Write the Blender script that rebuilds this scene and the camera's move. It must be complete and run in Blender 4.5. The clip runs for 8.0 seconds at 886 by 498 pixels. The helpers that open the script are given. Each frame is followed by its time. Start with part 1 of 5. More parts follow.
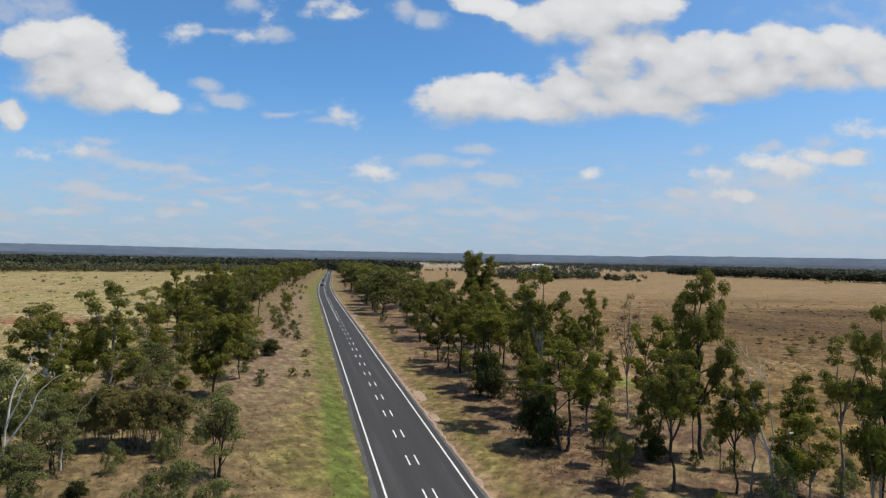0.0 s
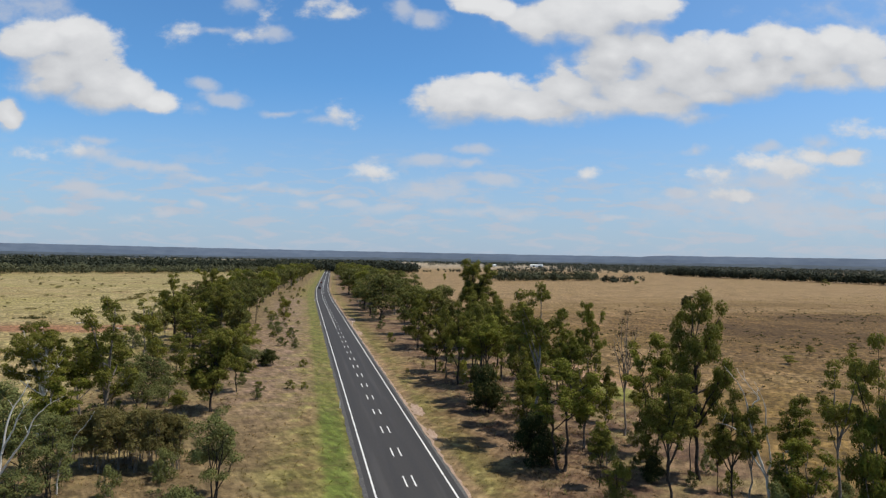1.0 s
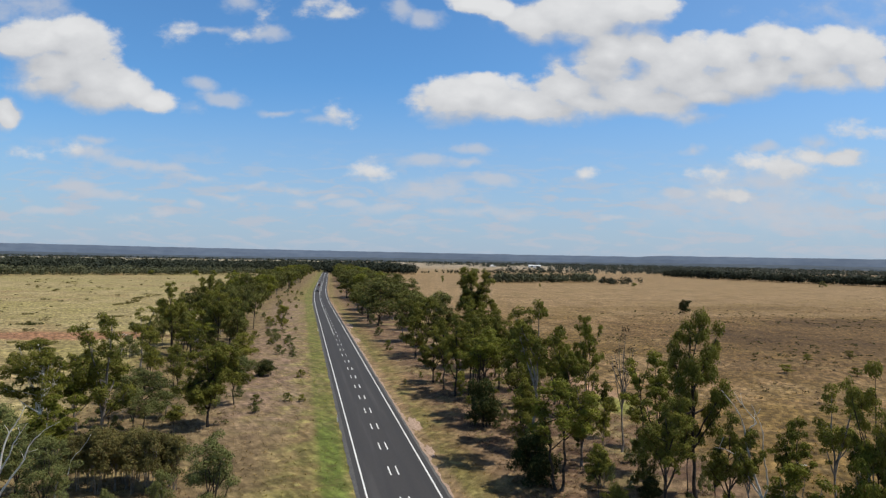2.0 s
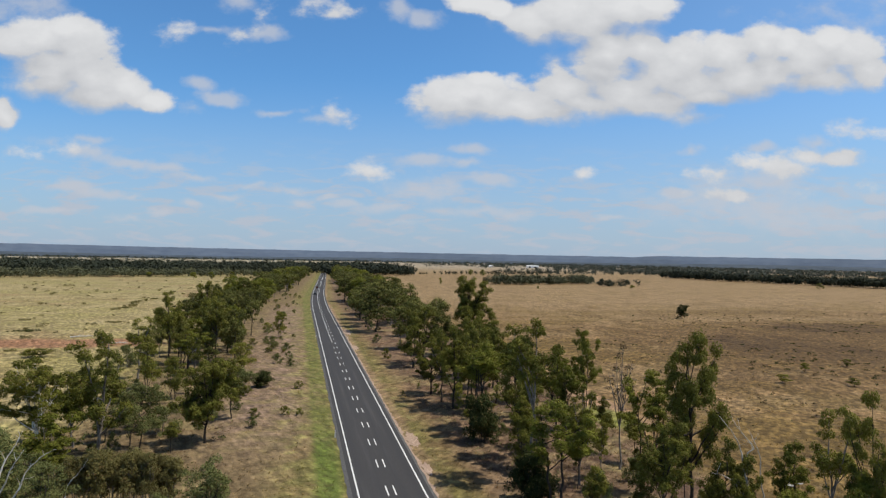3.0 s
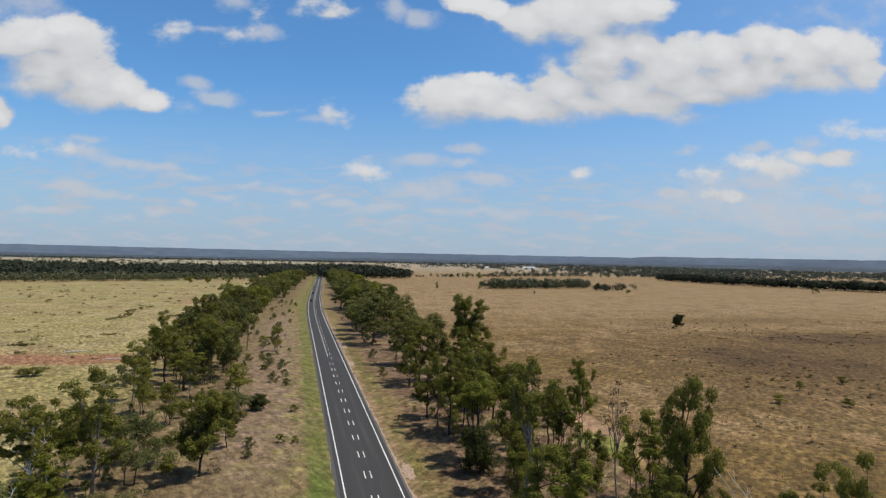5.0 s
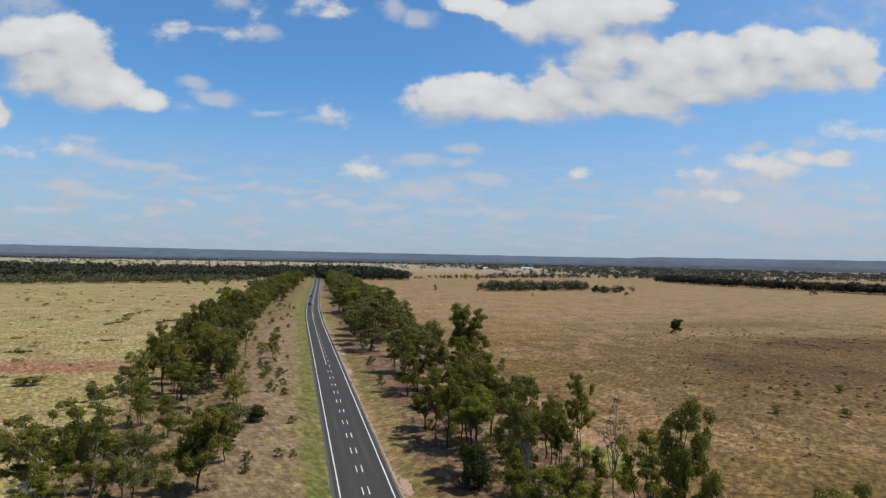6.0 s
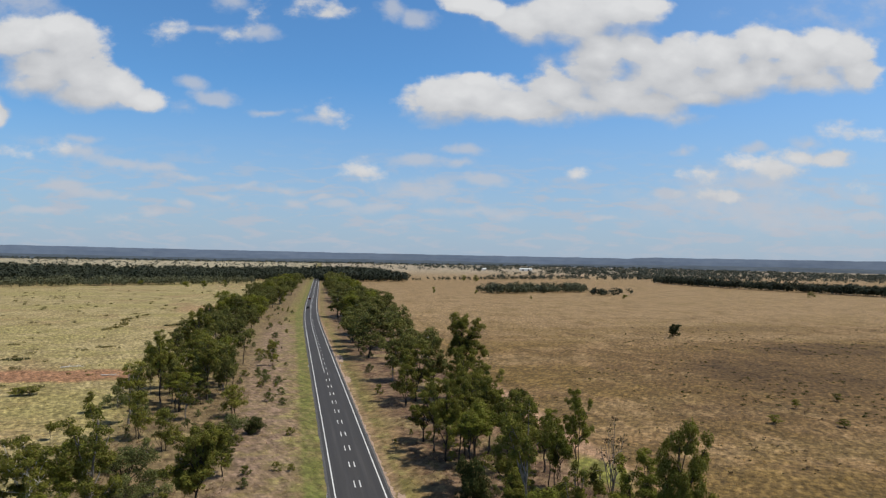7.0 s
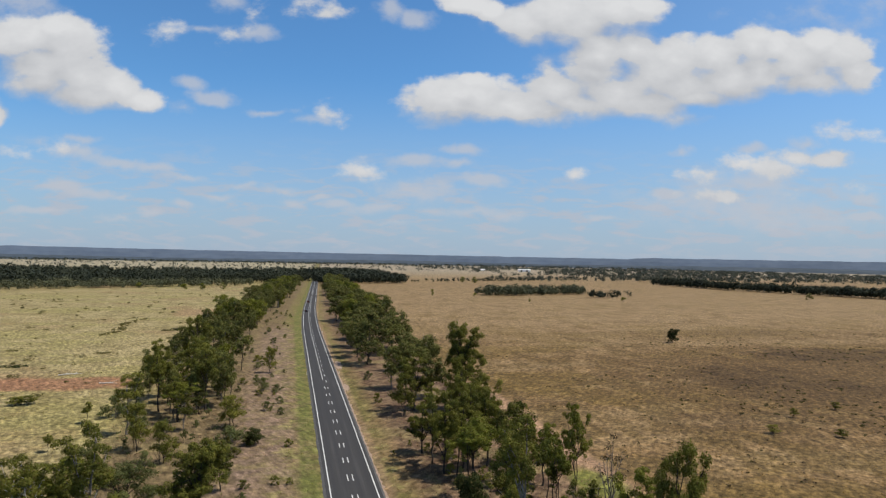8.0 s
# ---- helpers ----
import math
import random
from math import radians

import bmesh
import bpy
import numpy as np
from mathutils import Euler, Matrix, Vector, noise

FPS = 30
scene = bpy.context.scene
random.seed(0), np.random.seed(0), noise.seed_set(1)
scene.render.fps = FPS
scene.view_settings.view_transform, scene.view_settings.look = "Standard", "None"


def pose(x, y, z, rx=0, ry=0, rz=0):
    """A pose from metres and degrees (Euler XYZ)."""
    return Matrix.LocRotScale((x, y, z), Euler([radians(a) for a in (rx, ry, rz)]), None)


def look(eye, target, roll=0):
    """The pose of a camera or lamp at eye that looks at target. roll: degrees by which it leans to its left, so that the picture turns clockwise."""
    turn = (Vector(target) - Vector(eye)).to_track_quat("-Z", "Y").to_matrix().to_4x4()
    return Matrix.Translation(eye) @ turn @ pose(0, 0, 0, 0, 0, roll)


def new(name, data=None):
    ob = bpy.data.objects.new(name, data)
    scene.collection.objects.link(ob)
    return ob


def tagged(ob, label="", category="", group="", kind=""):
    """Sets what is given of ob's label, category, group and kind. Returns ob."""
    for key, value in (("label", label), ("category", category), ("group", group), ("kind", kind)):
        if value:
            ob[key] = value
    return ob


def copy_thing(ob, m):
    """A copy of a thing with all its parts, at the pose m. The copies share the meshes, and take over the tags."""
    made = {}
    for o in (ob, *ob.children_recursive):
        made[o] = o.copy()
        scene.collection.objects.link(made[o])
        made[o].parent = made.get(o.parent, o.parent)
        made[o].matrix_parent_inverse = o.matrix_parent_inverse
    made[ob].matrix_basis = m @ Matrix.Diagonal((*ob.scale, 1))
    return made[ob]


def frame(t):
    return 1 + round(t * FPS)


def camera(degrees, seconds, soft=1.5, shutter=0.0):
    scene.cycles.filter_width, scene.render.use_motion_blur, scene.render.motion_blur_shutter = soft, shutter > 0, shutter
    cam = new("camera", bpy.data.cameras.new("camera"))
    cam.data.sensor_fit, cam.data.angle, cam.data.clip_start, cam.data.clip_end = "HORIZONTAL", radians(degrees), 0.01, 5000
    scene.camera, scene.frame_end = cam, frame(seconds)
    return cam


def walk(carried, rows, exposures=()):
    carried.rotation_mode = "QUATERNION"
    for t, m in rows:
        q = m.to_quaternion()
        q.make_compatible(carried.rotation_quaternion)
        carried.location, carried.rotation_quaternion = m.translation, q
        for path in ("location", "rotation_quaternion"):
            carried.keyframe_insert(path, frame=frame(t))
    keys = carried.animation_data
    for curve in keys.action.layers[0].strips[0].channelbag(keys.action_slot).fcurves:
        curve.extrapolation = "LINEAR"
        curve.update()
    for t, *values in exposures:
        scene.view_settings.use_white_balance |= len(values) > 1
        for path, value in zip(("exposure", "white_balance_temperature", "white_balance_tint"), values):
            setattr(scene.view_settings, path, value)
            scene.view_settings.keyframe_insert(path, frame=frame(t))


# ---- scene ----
import collections

cam = camera(70.04, 8.0, soft=1.3)
# seconds, x, y, z, yaw, pitch, lean to the right: a drone that rises straight up beside the road
PATH = [
    (0.0, -10.048, 0.000, 18.851, -12.196, 0.935, -0.991),
    (0.5, -10.035, 0.016, 19.833, -12.290, 0.922, -1.000),
    (1.0, -10.023, 0.031, 20.839, -12.382, 0.912, -1.009),
    (1.5, -10.012, 0.044, 21.815, -12.472, 0.903, -1.018),
    (3.0, -9.987, 0.078, 24.938, -12.730, 0.885, -1.037),
    (3.5, -9.982, 0.088, 25.998, -12.812, 0.883, -1.042),
    (4.0, -9.977, 0.096, 27.073, -12.891, 0.882, -1.046),
    (4.5, -9.974, 0.103, 28.202, -12.969, 0.883, -1.049),
    (6.0, -9.973, 0.118, 31.389, -13.191, 0.896, -1.054),
    (6.5, -9.975, 0.120, 32.484, -13.261, 0.904, -1.054),
    (7.0, -9.978, 0.122, 33.583, -13.329, 0.913, -1.053),
    (7.5, -9.982, 0.123, 34.638, -13.394, 0.924, -1.052),
    (8.0, -9.988, 0.122, 35.662, -13.458, 0.937, -1.049),
]
walk(cam, [(t, pose(x, y, z, 90 + pitch, 0, yaw) @ pose(0, 0, 0, 0, 0, -lean)) for t, x, y, z, yaw, pitch, lean in PATH],
     exposures=((0.0, -0.03), (8.0, -0.12)))

# ---- daylight: high sun from the east side of the road, fair-weather cumulus ----
SUN_EL, SUN_AZ = 62.0, 104.0          # degrees above the horizon; clockwise from the road's heading
SKY_STRENGTH, SUN_STRENGTH = 0.085, 4.5


def node(nt, kind, ins=None):
    n = nt.nodes.new(kind)
    for k, v in (ins or {}).items():
        if isinstance(v, bpy.types.NodeSocket):
            nt.links.new(v, n.inputs[k])
        else:
            n.inputs[k].default_value = v
    return n


def calc(nt, op, a, b=0.0, c=0.0, clamp=False):
    n = node(nt, "ShaderNodeMath", {0: a, 1: b, 2: c})
    n.operation, n.use_clamp = op, clamp
    return n.outputs[0]


def vec(nt, op, a, b=(0, 0, 0)):
    n = node(nt, "ShaderNodeVectorMath", {0: a, 1: b})
    n.operation = op
    return n.outputs[1] if op == "LENGTH" else n.outputs[0]


def within(nt, v, centre, size, turn=0.0):
    """The distance from a centre, in units of an ellipse's half axes."""
    n = node(nt, "ShaderNodeMapping", {0: v, 1: centre, 2: (0, 0, radians(turn)), 3: size})
    n.vector_type = "TEXTURE"
    return vec(nt, "LENGTH", n.outputs[0])


def group(nt, tree):
    n = node(nt, "ShaderNodeGroup")
    n.node_tree = tree
    return n


def ease(nt, v, lo, hi, a=0.0, b=1.0):
    n = node(nt, "ShaderNodeMapRange", {0: v, 1: lo, 2: hi, 3: a, 4: b})
    n.interpolation_type = "SMOOTHSTEP"
    return n.outputs[0]


def blend(nt, f, a, b, mode="MIX"):
    n = node(nt, "ShaderNodeMix", {0: f, 6: a, 7: b})
    n.data_type, n.blend_type = "RGBA", mode
    return n.outputs[2]


def rgb(r, g, b):
    return (r, g, b, 1.0)


def grain(nt, vec, scale, detail=4.0, rough=0.55, distort=0.0):
    return node(nt, "ShaderNodeTexNoise", {"Vector": vec, "Scale": scale, "Detail": detail, "Roughness": rough, "Distortion": distort}).outputs[0]


def stretched(nt, vec, sx, sy, sz=1.0, dx=0.0):
    return node(nt, "ShaderNodeMapping", {0: vec, 1: (dx, 0, 0), 3: (sx, sy, sz)}).outputs[0]


# clouds: soft ellipses on the sky in tangents from the heading, broken up by noise
class Puffs:
    """A node group that gives the density of a set of clouds."""

    def __init__(self, name, fluff, wobble, curl):
        self.nt = nt = bpy.data.node_groups.new(name, "ShaderNodeTree")
        nt.interface.new_socket("Vector", in_out="INPUT", socket_type="NodeSocketVector")
        nt.interface.new_socket("Density", in_out="OUTPUT", socket_type="NodeSocketFloat")
        self.uv, self.out, self.fluff, self.field = nt.nodes.new("NodeGroupInput").outputs[0], nt.nodes.new("NodeGroupOutput"), fluff, None
        self.count, self.curl = 0, curl
        wob = node(nt, "ShaderNodeTexNoise", {"Vector": self.uv, "Scale": curl, "Detail": 5.0})
        wob = vec(nt, "MULTIPLY", vec(nt, "SUBTRACT", wob.outputs[1], (0.5, 0.5, 0.5)), (wobble, wobble * 0.6, 0.0))
        self.spot = vec(nt, "ADD", self.uv, wob)

    def add(self, u, v, ru, rv, thick=1.0, tilt=0.0):
        self.count += 1
        if self.count % 4 == 0:      # the clouds are summed one after another, a few at a time
            self.spot = vec(self.nt, "ADD", self.spot, calc(self.nt, "MULTIPLY", self.field, 1e-6))
        d = calc(self.nt, "MULTIPLY_ADD", within(self.nt, self.spot, (u, v, 0), (ru, rv, 1), tilt), -thick, thick)
        self.field = calc(self.nt, "MAXIMUM", d, -0.7) if self.field is None else calc(self.nt, "SMOOTH_MAX", self.field, d, 0.25)

    def close(self):
        billow = grain(self.nt, stretched(self.nt, self.uv, 1.0, 1.5), self.curl, 8.0, 0.58)
        d = calc(self.nt, "ADD", self.field, calc(self.nt, "MULTIPLY_ADD", billow, self.fluff, -self.fluff / 2))
        self.nt.links.new(d, self.out.inputs[0])
        return self.nt


thick_clouds, thin_clouds = Puffs("cumulus", 2.0, 0.045, 15.0), Puffs("wisps", 2.2, 0.06, 16.0)
cloud, wisp = thick_clouds.add, thin_clouds.add
cloud(-0.588, 0.353, 0.065, 0.031, 1.70)
cloud(-0.641, 0.331, 0.089, 0.047, 1.70)
cloud(-0.670, 0.330, 0.065, 0.044, 1.70)
cloud(-0.575, 0.320, 0.073, 0.047, 1.70)
cloud(-0.604, 0.290, 0.104, 0.052, 1.70)
cloud(-0.544, 0.279, 0.086, 0.043, 1.70, -25)
cloud(-0.495, 0.259, 0.071, 0.031, 1.70, -20)
cloud(-0.459, 0.243, 0.055, 0.023, 1.70)
cloud(-0.531, 0.246, 0.098, 0.028, 1.70)
cloud(-0.615, 0.265, 0.073, 0.030, 1.70)
cloud(-0.684, 0.216, 0.028, 0.031, 1.70)
cloud(-0.159, 0.226, 0.039, 0.021, 0.42)
cloud(-0.115, 0.136, 0.051, 0.017, 0.49)
cloud(-0.205, 0.400, 0.070, 0.023, 0.37)
cloud(-0.165, 0.384, 0.030, 0.021, 0.37)
cloud(-0.317, 0.341, 0.036, 0.025, 0.30)
cloud(-0.402, 0.353, 0.048, 0.017, 0.30)
cloud(-0.600, 0.158, 0.070, 0.014, 0.30)
cloud(0.019, 0.248, 0.081, 0.042, 1.70)
cloud(0.073, 0.259, 0.092, 0.046, 1.70)
cloud(0.127, 0.245, 0.089, 0.032, 1.70)
cloud(0.182, 0.244, 0.056, 0.028, 1.70)
cloud(0.072, 0.285, 0.048, 0.019, 1.70)
cloud(0.187, 0.300, 0.029, 0.030, 0.49)
cloud(0.206, 0.274, 0.077, 0.038, 1.70)
cloud(0.260, 0.302, 0.067, 0.056, 1.70)
cloud(0.297, 0.272, 0.098, 0.047, 1.70)
cloud(0.320, 0.340, 0.062, 0.044, 1.70)
cloud(0.346, 0.255, 0.089, 0.031, 1.70)
cloud(0.393, 0.329, 0.056, 0.044, 1.70)
cloud(0.400, 0.287, 0.113, 0.046, 1.70)
cloud(0.454, 0.331, 0.065, 0.044, 1.70)
cloud(0.467, 0.294, 0.104, 0.040, 1.70)
cloud(0.514, 0.355, 0.048, 0.040, 1.70)
cloud(0.555, 0.351, 0.041, 0.031, 1.70)
cloud(0.534, 0.317, 0.098, 0.047, 1.70)
cloud(0.589, 0.330, 0.077, 0.050, 1.70)
cloud(0.628, 0.358, 0.045, 0.030, 1.70)
cloud(0.665, 0.341, 0.051, 0.042, 1.70)
cloud(0.681, 0.311, 0.051, 0.031, 1.70)
cloud(0.595, 0.296, 0.098, 0.028, 1.70)
cloud(0.425, 0.262, 0.077, 0.019, 1.70)
cloud(0.058, 0.404, 0.053, 0.023, 1.70)
cloud(0.089, 0.394, 0.024, 0.018, 1.70)
cloud(0.156, 0.379, 0.077, 0.038, 1.70)
cloud(0.198, 0.386, 0.092, 0.050, 1.70)
cloud(0.247, 0.381, 0.092, 0.044, 1.70)
cloud(0.289, 0.400, 0.092, 0.038, 1.70)
cloud(0.334, 0.410, 0.053, 0.023, 1.70)
cloud(0.271, 0.348, 0.062, 0.038, 1.70)
cloud(0.399, 0.233, 0.042, 0.019, 0.64)
cloud(0.229, 0.136, 0.019, 0.012, 0.37)
cloud(0.675, 0.212, 0.066, 0.019, 0.47)
cloud(0.627, 0.176, 0.092, 0.019, 0.74)
cloud(0.517, 0.158, 0.087, 0.025, 0.69)
cloud(0.456, 0.147, 0.074, 0.019, 0.57)
cloud(0.548, 0.117, 0.074, 0.016, 0.51)
cloud(0.646, 0.124, 0.070, 0.014, 0.46)
cloud(0.457, 0.112, 0.087, 0.014, 0.46)
cloud(0.158, 0.248, 0.078, 0.032, 1.70)
cloud(0.224, 0.250, 0.078, 0.034, 1.70)
cloud(0.266, 0.326, 0.064, 0.045, 1.70)
cloud(0.369, 0.298, 0.105, 0.052, 1.70)
cloud(0.491, 0.307, 0.105, 0.045, 1.70)
cloud(0.577, 0.321, 0.091, 0.043, 1.70)
cloud(0.043, 0.258, 0.078, 0.034, 1.70)
wisp(-0.660, 0.385, 0.119, 0.041)
wisp(-0.360, 0.355, 0.073, 0.012, 1.10)
wisp(-0.282, 0.354, 0.041, 0.015, 0.90)
wisp(-0.376, 0.269, 0.027, 0.016, 1.30)
wisp(-0.347, 0.248, 0.054, 0.015, 1.30)
wisp(-0.393, 0.233, 0.031, 0.018, 0.90)
wisp(-0.254, 0.231, 0.053, 0.009, 1.10)
wisp(-0.186, 0.216, 0.041, 0.012, 0.80)
wisp(-0.313, 0.402, 0.036, 0.026)
wisp(-0.069, 0.393, 0.030, 0.027, 1.20)
wisp(-0.028, 0.380, 0.038, 0.022, 1.40)
wisp(-0.561, 0.155, 0.054, 0.015, 1.30)
wisp(-0.492, 0.144, 0.073, 0.014, 1.30, -4)
wisp(-0.442, 0.136, 0.059, 0.012, 1.20, -8)
wisp(-0.387, 0.119, 0.057, 0.009, 1.00, -4)
wisp(-0.613, 0.178, 0.050, 0.012, 0.80)
wisp(-0.562, 0.178, 0.041, 0.009, 0.80)
wisp(-0.584, 0.104, 0.063, 0.012, 1.20)
wisp(-0.533, 0.093, 0.086, 0.012, 1.10, -6)
wisp(-0.485, 0.086, 0.031, 0.008, 1.20)
wisp(-0.025, 0.154, 0.047, 0.018, 1.30)
wisp(-0.015, 0.107, 0.086, 0.030, 1.10)
wisp(-0.330, 0.094, 0.054, 0.011, 1.10)
wisp(-0.292, 0.111, 0.031, 0.009)
wisp(-0.235, 0.104, 0.046, 0.011, 1.10)
wisp(-0.216, 0.088, 0.038, 0.012, 1.30)
wisp(-0.168, 0.092, 0.022, 0.007, 1.20)
wisp(-0.141, 0.082, 0.041, 0.009, 1.20)
wisp(-0.603, 0.064, 0.073, 0.009, 1.10)
wisp(-0.437, 0.063, 0.027, 0.007, 1.20)
wisp(-0.090, 0.076, 0.063, 0.011, 1.10)
wisp(-0.056, 0.054, 0.042, 0.007, 1.10)
wisp(-0.389, 0.079, 0.030, 0.008, 1.10)
wisp(-0.490, 0.054, 0.032, 0.007)
wisp(0.050, 0.178, 0.046, 0.014, 1.30)
wisp(0.041, 0.156, 0.041, 0.012, 1.30)
wisp(0.081, 0.130, 0.063, 0.015, 1.30)
wisp(0.599, 0.197, 0.050, 0.014)
wisp(0.517, 0.187, 0.059, 0.012, 1.22)
wisp(0.404, 0.180, 0.031, 0.009, 1.08)
wisp(0.378, 0.114, 0.042, 0.014, 1.62)
wisp(0.530, 0.092, 0.290, 0.054, 1.01)
wisp(0.530, 0.078, 0.032, 0.009, 1.62)
wisp(0.698, 0.082, 0.042, 0.012, 1.76)
wisp(0.701, 0.110, 0.042, 0.015, 1.62)
wisp(0.070, 0.074, 0.119, 0.014, 1.10)
wisp(0.275, 0.069, 0.042, 0.008)
wisp(0.260, 0.099, 0.018, 0.008)
wisp(0.493, 0.131, 0.154, 0.024)
wisp(0.643, 0.396, 0.136, 0.054, 0.50)
thick_clouds, thin_clouds = thick_clouds.close(), thin_clouds.close()

world = bpy.data.worlds.new("sky")
scene.world = world
world.use_nodes = True
wt = world.node_tree
wt.nodes.clear()
sky = node(wt, "ShaderNodeTexSky")
sky.sky_type, sky.sun_disc, sky.sun_elevation, sky.sun_rotation = "NISHITA", False, radians(SUN_EL), radians(SUN_AZ)
sky.altitude, sky.air_density, sky.dust_density, sky.ozone_density = 250.0, 1.0, 0.6, 2.5
world_dir = node(wt, "ShaderNodeTexCoord").outputs["Generated"]
head = node(wt, "ShaderNodeMapping", {0: world_dir, 2: (0, 0, radians(12.2))})
axes = node(wt, "ShaderNodeSeparateXYZ", {0: head.outputs[0]})
ahead = calc(wt, "MAXIMUM", axes.outputs[1], 0.05)
up = calc(wt, "DIVIDE", axes.outputs[2], ahead)
uv = node(wt, "ShaderNodeCombineXYZ", {0: calc(wt, "DIVIDE", axes.outputs[0], ahead), 1: up}).outputs[0]
here, above, thin = group(wt, thick_clouds), group(wt, thick_clouds), group(wt, thin_clouds)
wt.links.new(uv, here.inputs[0])
wt.links.new(uv, thin.inputs[0])
wt.links.new(vec(wt, "ADD", uv, (0.010, 0.036, 0.0)), above.inputs[0])
here, above = here.outputs[0], above.outputs[0]
rim = calc(wt, "SUBTRACT", here, above)
soft_edge = ease(wt, rim, -0.3, 0.5, 1.15, 0.55)      # crisp domes above, soft bases below
cover = ease(wt, calc(wt, "DIVIDE", here, soft_edge), -0.05, 1.0)
veil = calc(wt, "MULTIPLY", ease(wt, thin.outputs[0], 0.0, 1.1), 0.72)
top_lit = calc(wt, "MULTIPLY_ADD", rim, 0.36, 0.40, clamp=True)
cloud_tone = blend(wt, top_lit, rgb(5.9, 6.1, 6.5), rgb(9.1, 9.2, 9.35))
# thin far streaks low over the horizon
low = calc(wt, "MULTIPLY", ease(wt, up, 0.20, 0.07), ease(wt, up, -0.01, 0.03))
streak = ease(wt, grain(wt, stretched(wt, uv, 15.0, 62.0), 1.0, 8.0, 0.6, 0.4), 0.46, 0.64)
streak = calc(wt, "MULTIPLY", streak, calc(wt, "MULTIPLY", low, 0.75))
hazy = calc(wt, "MULTIPLY", ease(wt, up, 0.30, -0.02), 0.85)
deep = ease(wt, node(wt, "ShaderNodeSeparateXYZ", {0: world_dir}).outputs[2], 0.34, 0.8)
clear = blend(wt, deep, rgb(0.88, 1.45, 1.82), rgb(0.5, 0.6, 0.68))
tinted = blend(wt, 1.0, sky.outputs[0], clear, "MULTIPLY")
tinted = blend(wt, hazy, tinted, rgb(4.6, 5.55, 7.25))
tinted = blend(wt, calc(wt, "MULTIPLY", ease(wt, node(wt, "ShaderNodeSeparateXYZ", {0: uv}).outputs[0], -0.1, 0.9), 0.2), tinted, rgb(5.9, 6.6, 7.6))
tinted = blend(wt, streak, tinted, rgb(5.95, 6.35, 7.25))
tinted = blend(wt, veil, tinted, rgb(6.55, 6.9, 7.65))
tinted = blend(wt, cover, tinted, cloud_tone)
# broken cumulus over the rest of the sky, above and behind the view
sky_axes = node(wt, "ShaderNodeSeparateXYZ", {0: world_dir})
height = calc(wt, "MAXIMUM", sky_axes.outputs[2], 0.04)
plane = node(wt, "ShaderNodeCombineXYZ", {0: calc(wt, "DIVIDE", sky_axes.outputs[0], height), 1: calc(wt, "DIVIDE", sky_axes.outputs[1], height)}).outputs[0]
broken = ease(wt, grain(wt, plane, 1.4, 6.0, 0.55), 0.53, 0.66)
elsewhere = calc(wt, "MAXIMUM", ease(wt, up, 0.5, 0.75), ease(wt, axes.outputs[1], 0.45, 0.2))
broken = calc(wt, "MULTIPLY", calc(wt, "MULTIPLY", broken, elsewhere), ease(wt, sky_axes.outputs[2], 0.05, 0.2))
tinted = blend(wt, broken, tinted, rgb(7.0, 6.9, 6.8))
back = node(wt, "ShaderNodeBackground", {0: tinted, 1: SKY_STRENGTH})
wt.links.new(back.outputs[0], node(wt, "ShaderNodeOutputWorld").inputs[0])

sun = new("sun", bpy.data.lights.new("sun", "SUN"))
sun.data.energy, sun.data.angle, sun.data.color = SUN_STRENGTH, radians(0.55), (1.0, 0.94, 0.83)
toward = Vector((math.sin(radians(SUN_AZ)) * math.cos(radians(SUN_EL)), math.cos(radians(SUN_AZ)) * math.cos(radians(SUN_EL)), math.sin(radians(SUN_EL))))
sun.matrix_basis = look(toward * 300, (0, 0, 0))


# ---- materials ----
def material(name, rough=0.9):
    m = bpy.data.materials.new(name)
    m.use_nodes = True
    nt = m.node_tree
    b = nt.nodes["Principled BSDF"]
    b.inputs["Roughness"].default_value = rough
    b.inputs["Specular IOR Level"].default_value = 0.25
    return m, nt, b


def place_of(nt):
    return node(nt, "ShaderNodeNewGeometry").outputs["Position"]


def bump(nt, b, height, strength=0.5, distance=0.1):
    n = node(nt, "ShaderNodeBump", {"Strength": strength, "Distance": distance, "Height": height})
    nt.links.new(n.outputs[0], b.inputs["Normal"])


# colour of the ground cover by its place: verge, tree belts, paddocks
cover_group = bpy.data.node_groups.new("ground_cover", "ShaderNodeTree")
cover_group.interface.new_socket("Colour", in_out="OUTPUT", socket_type="NodeSocketColor")


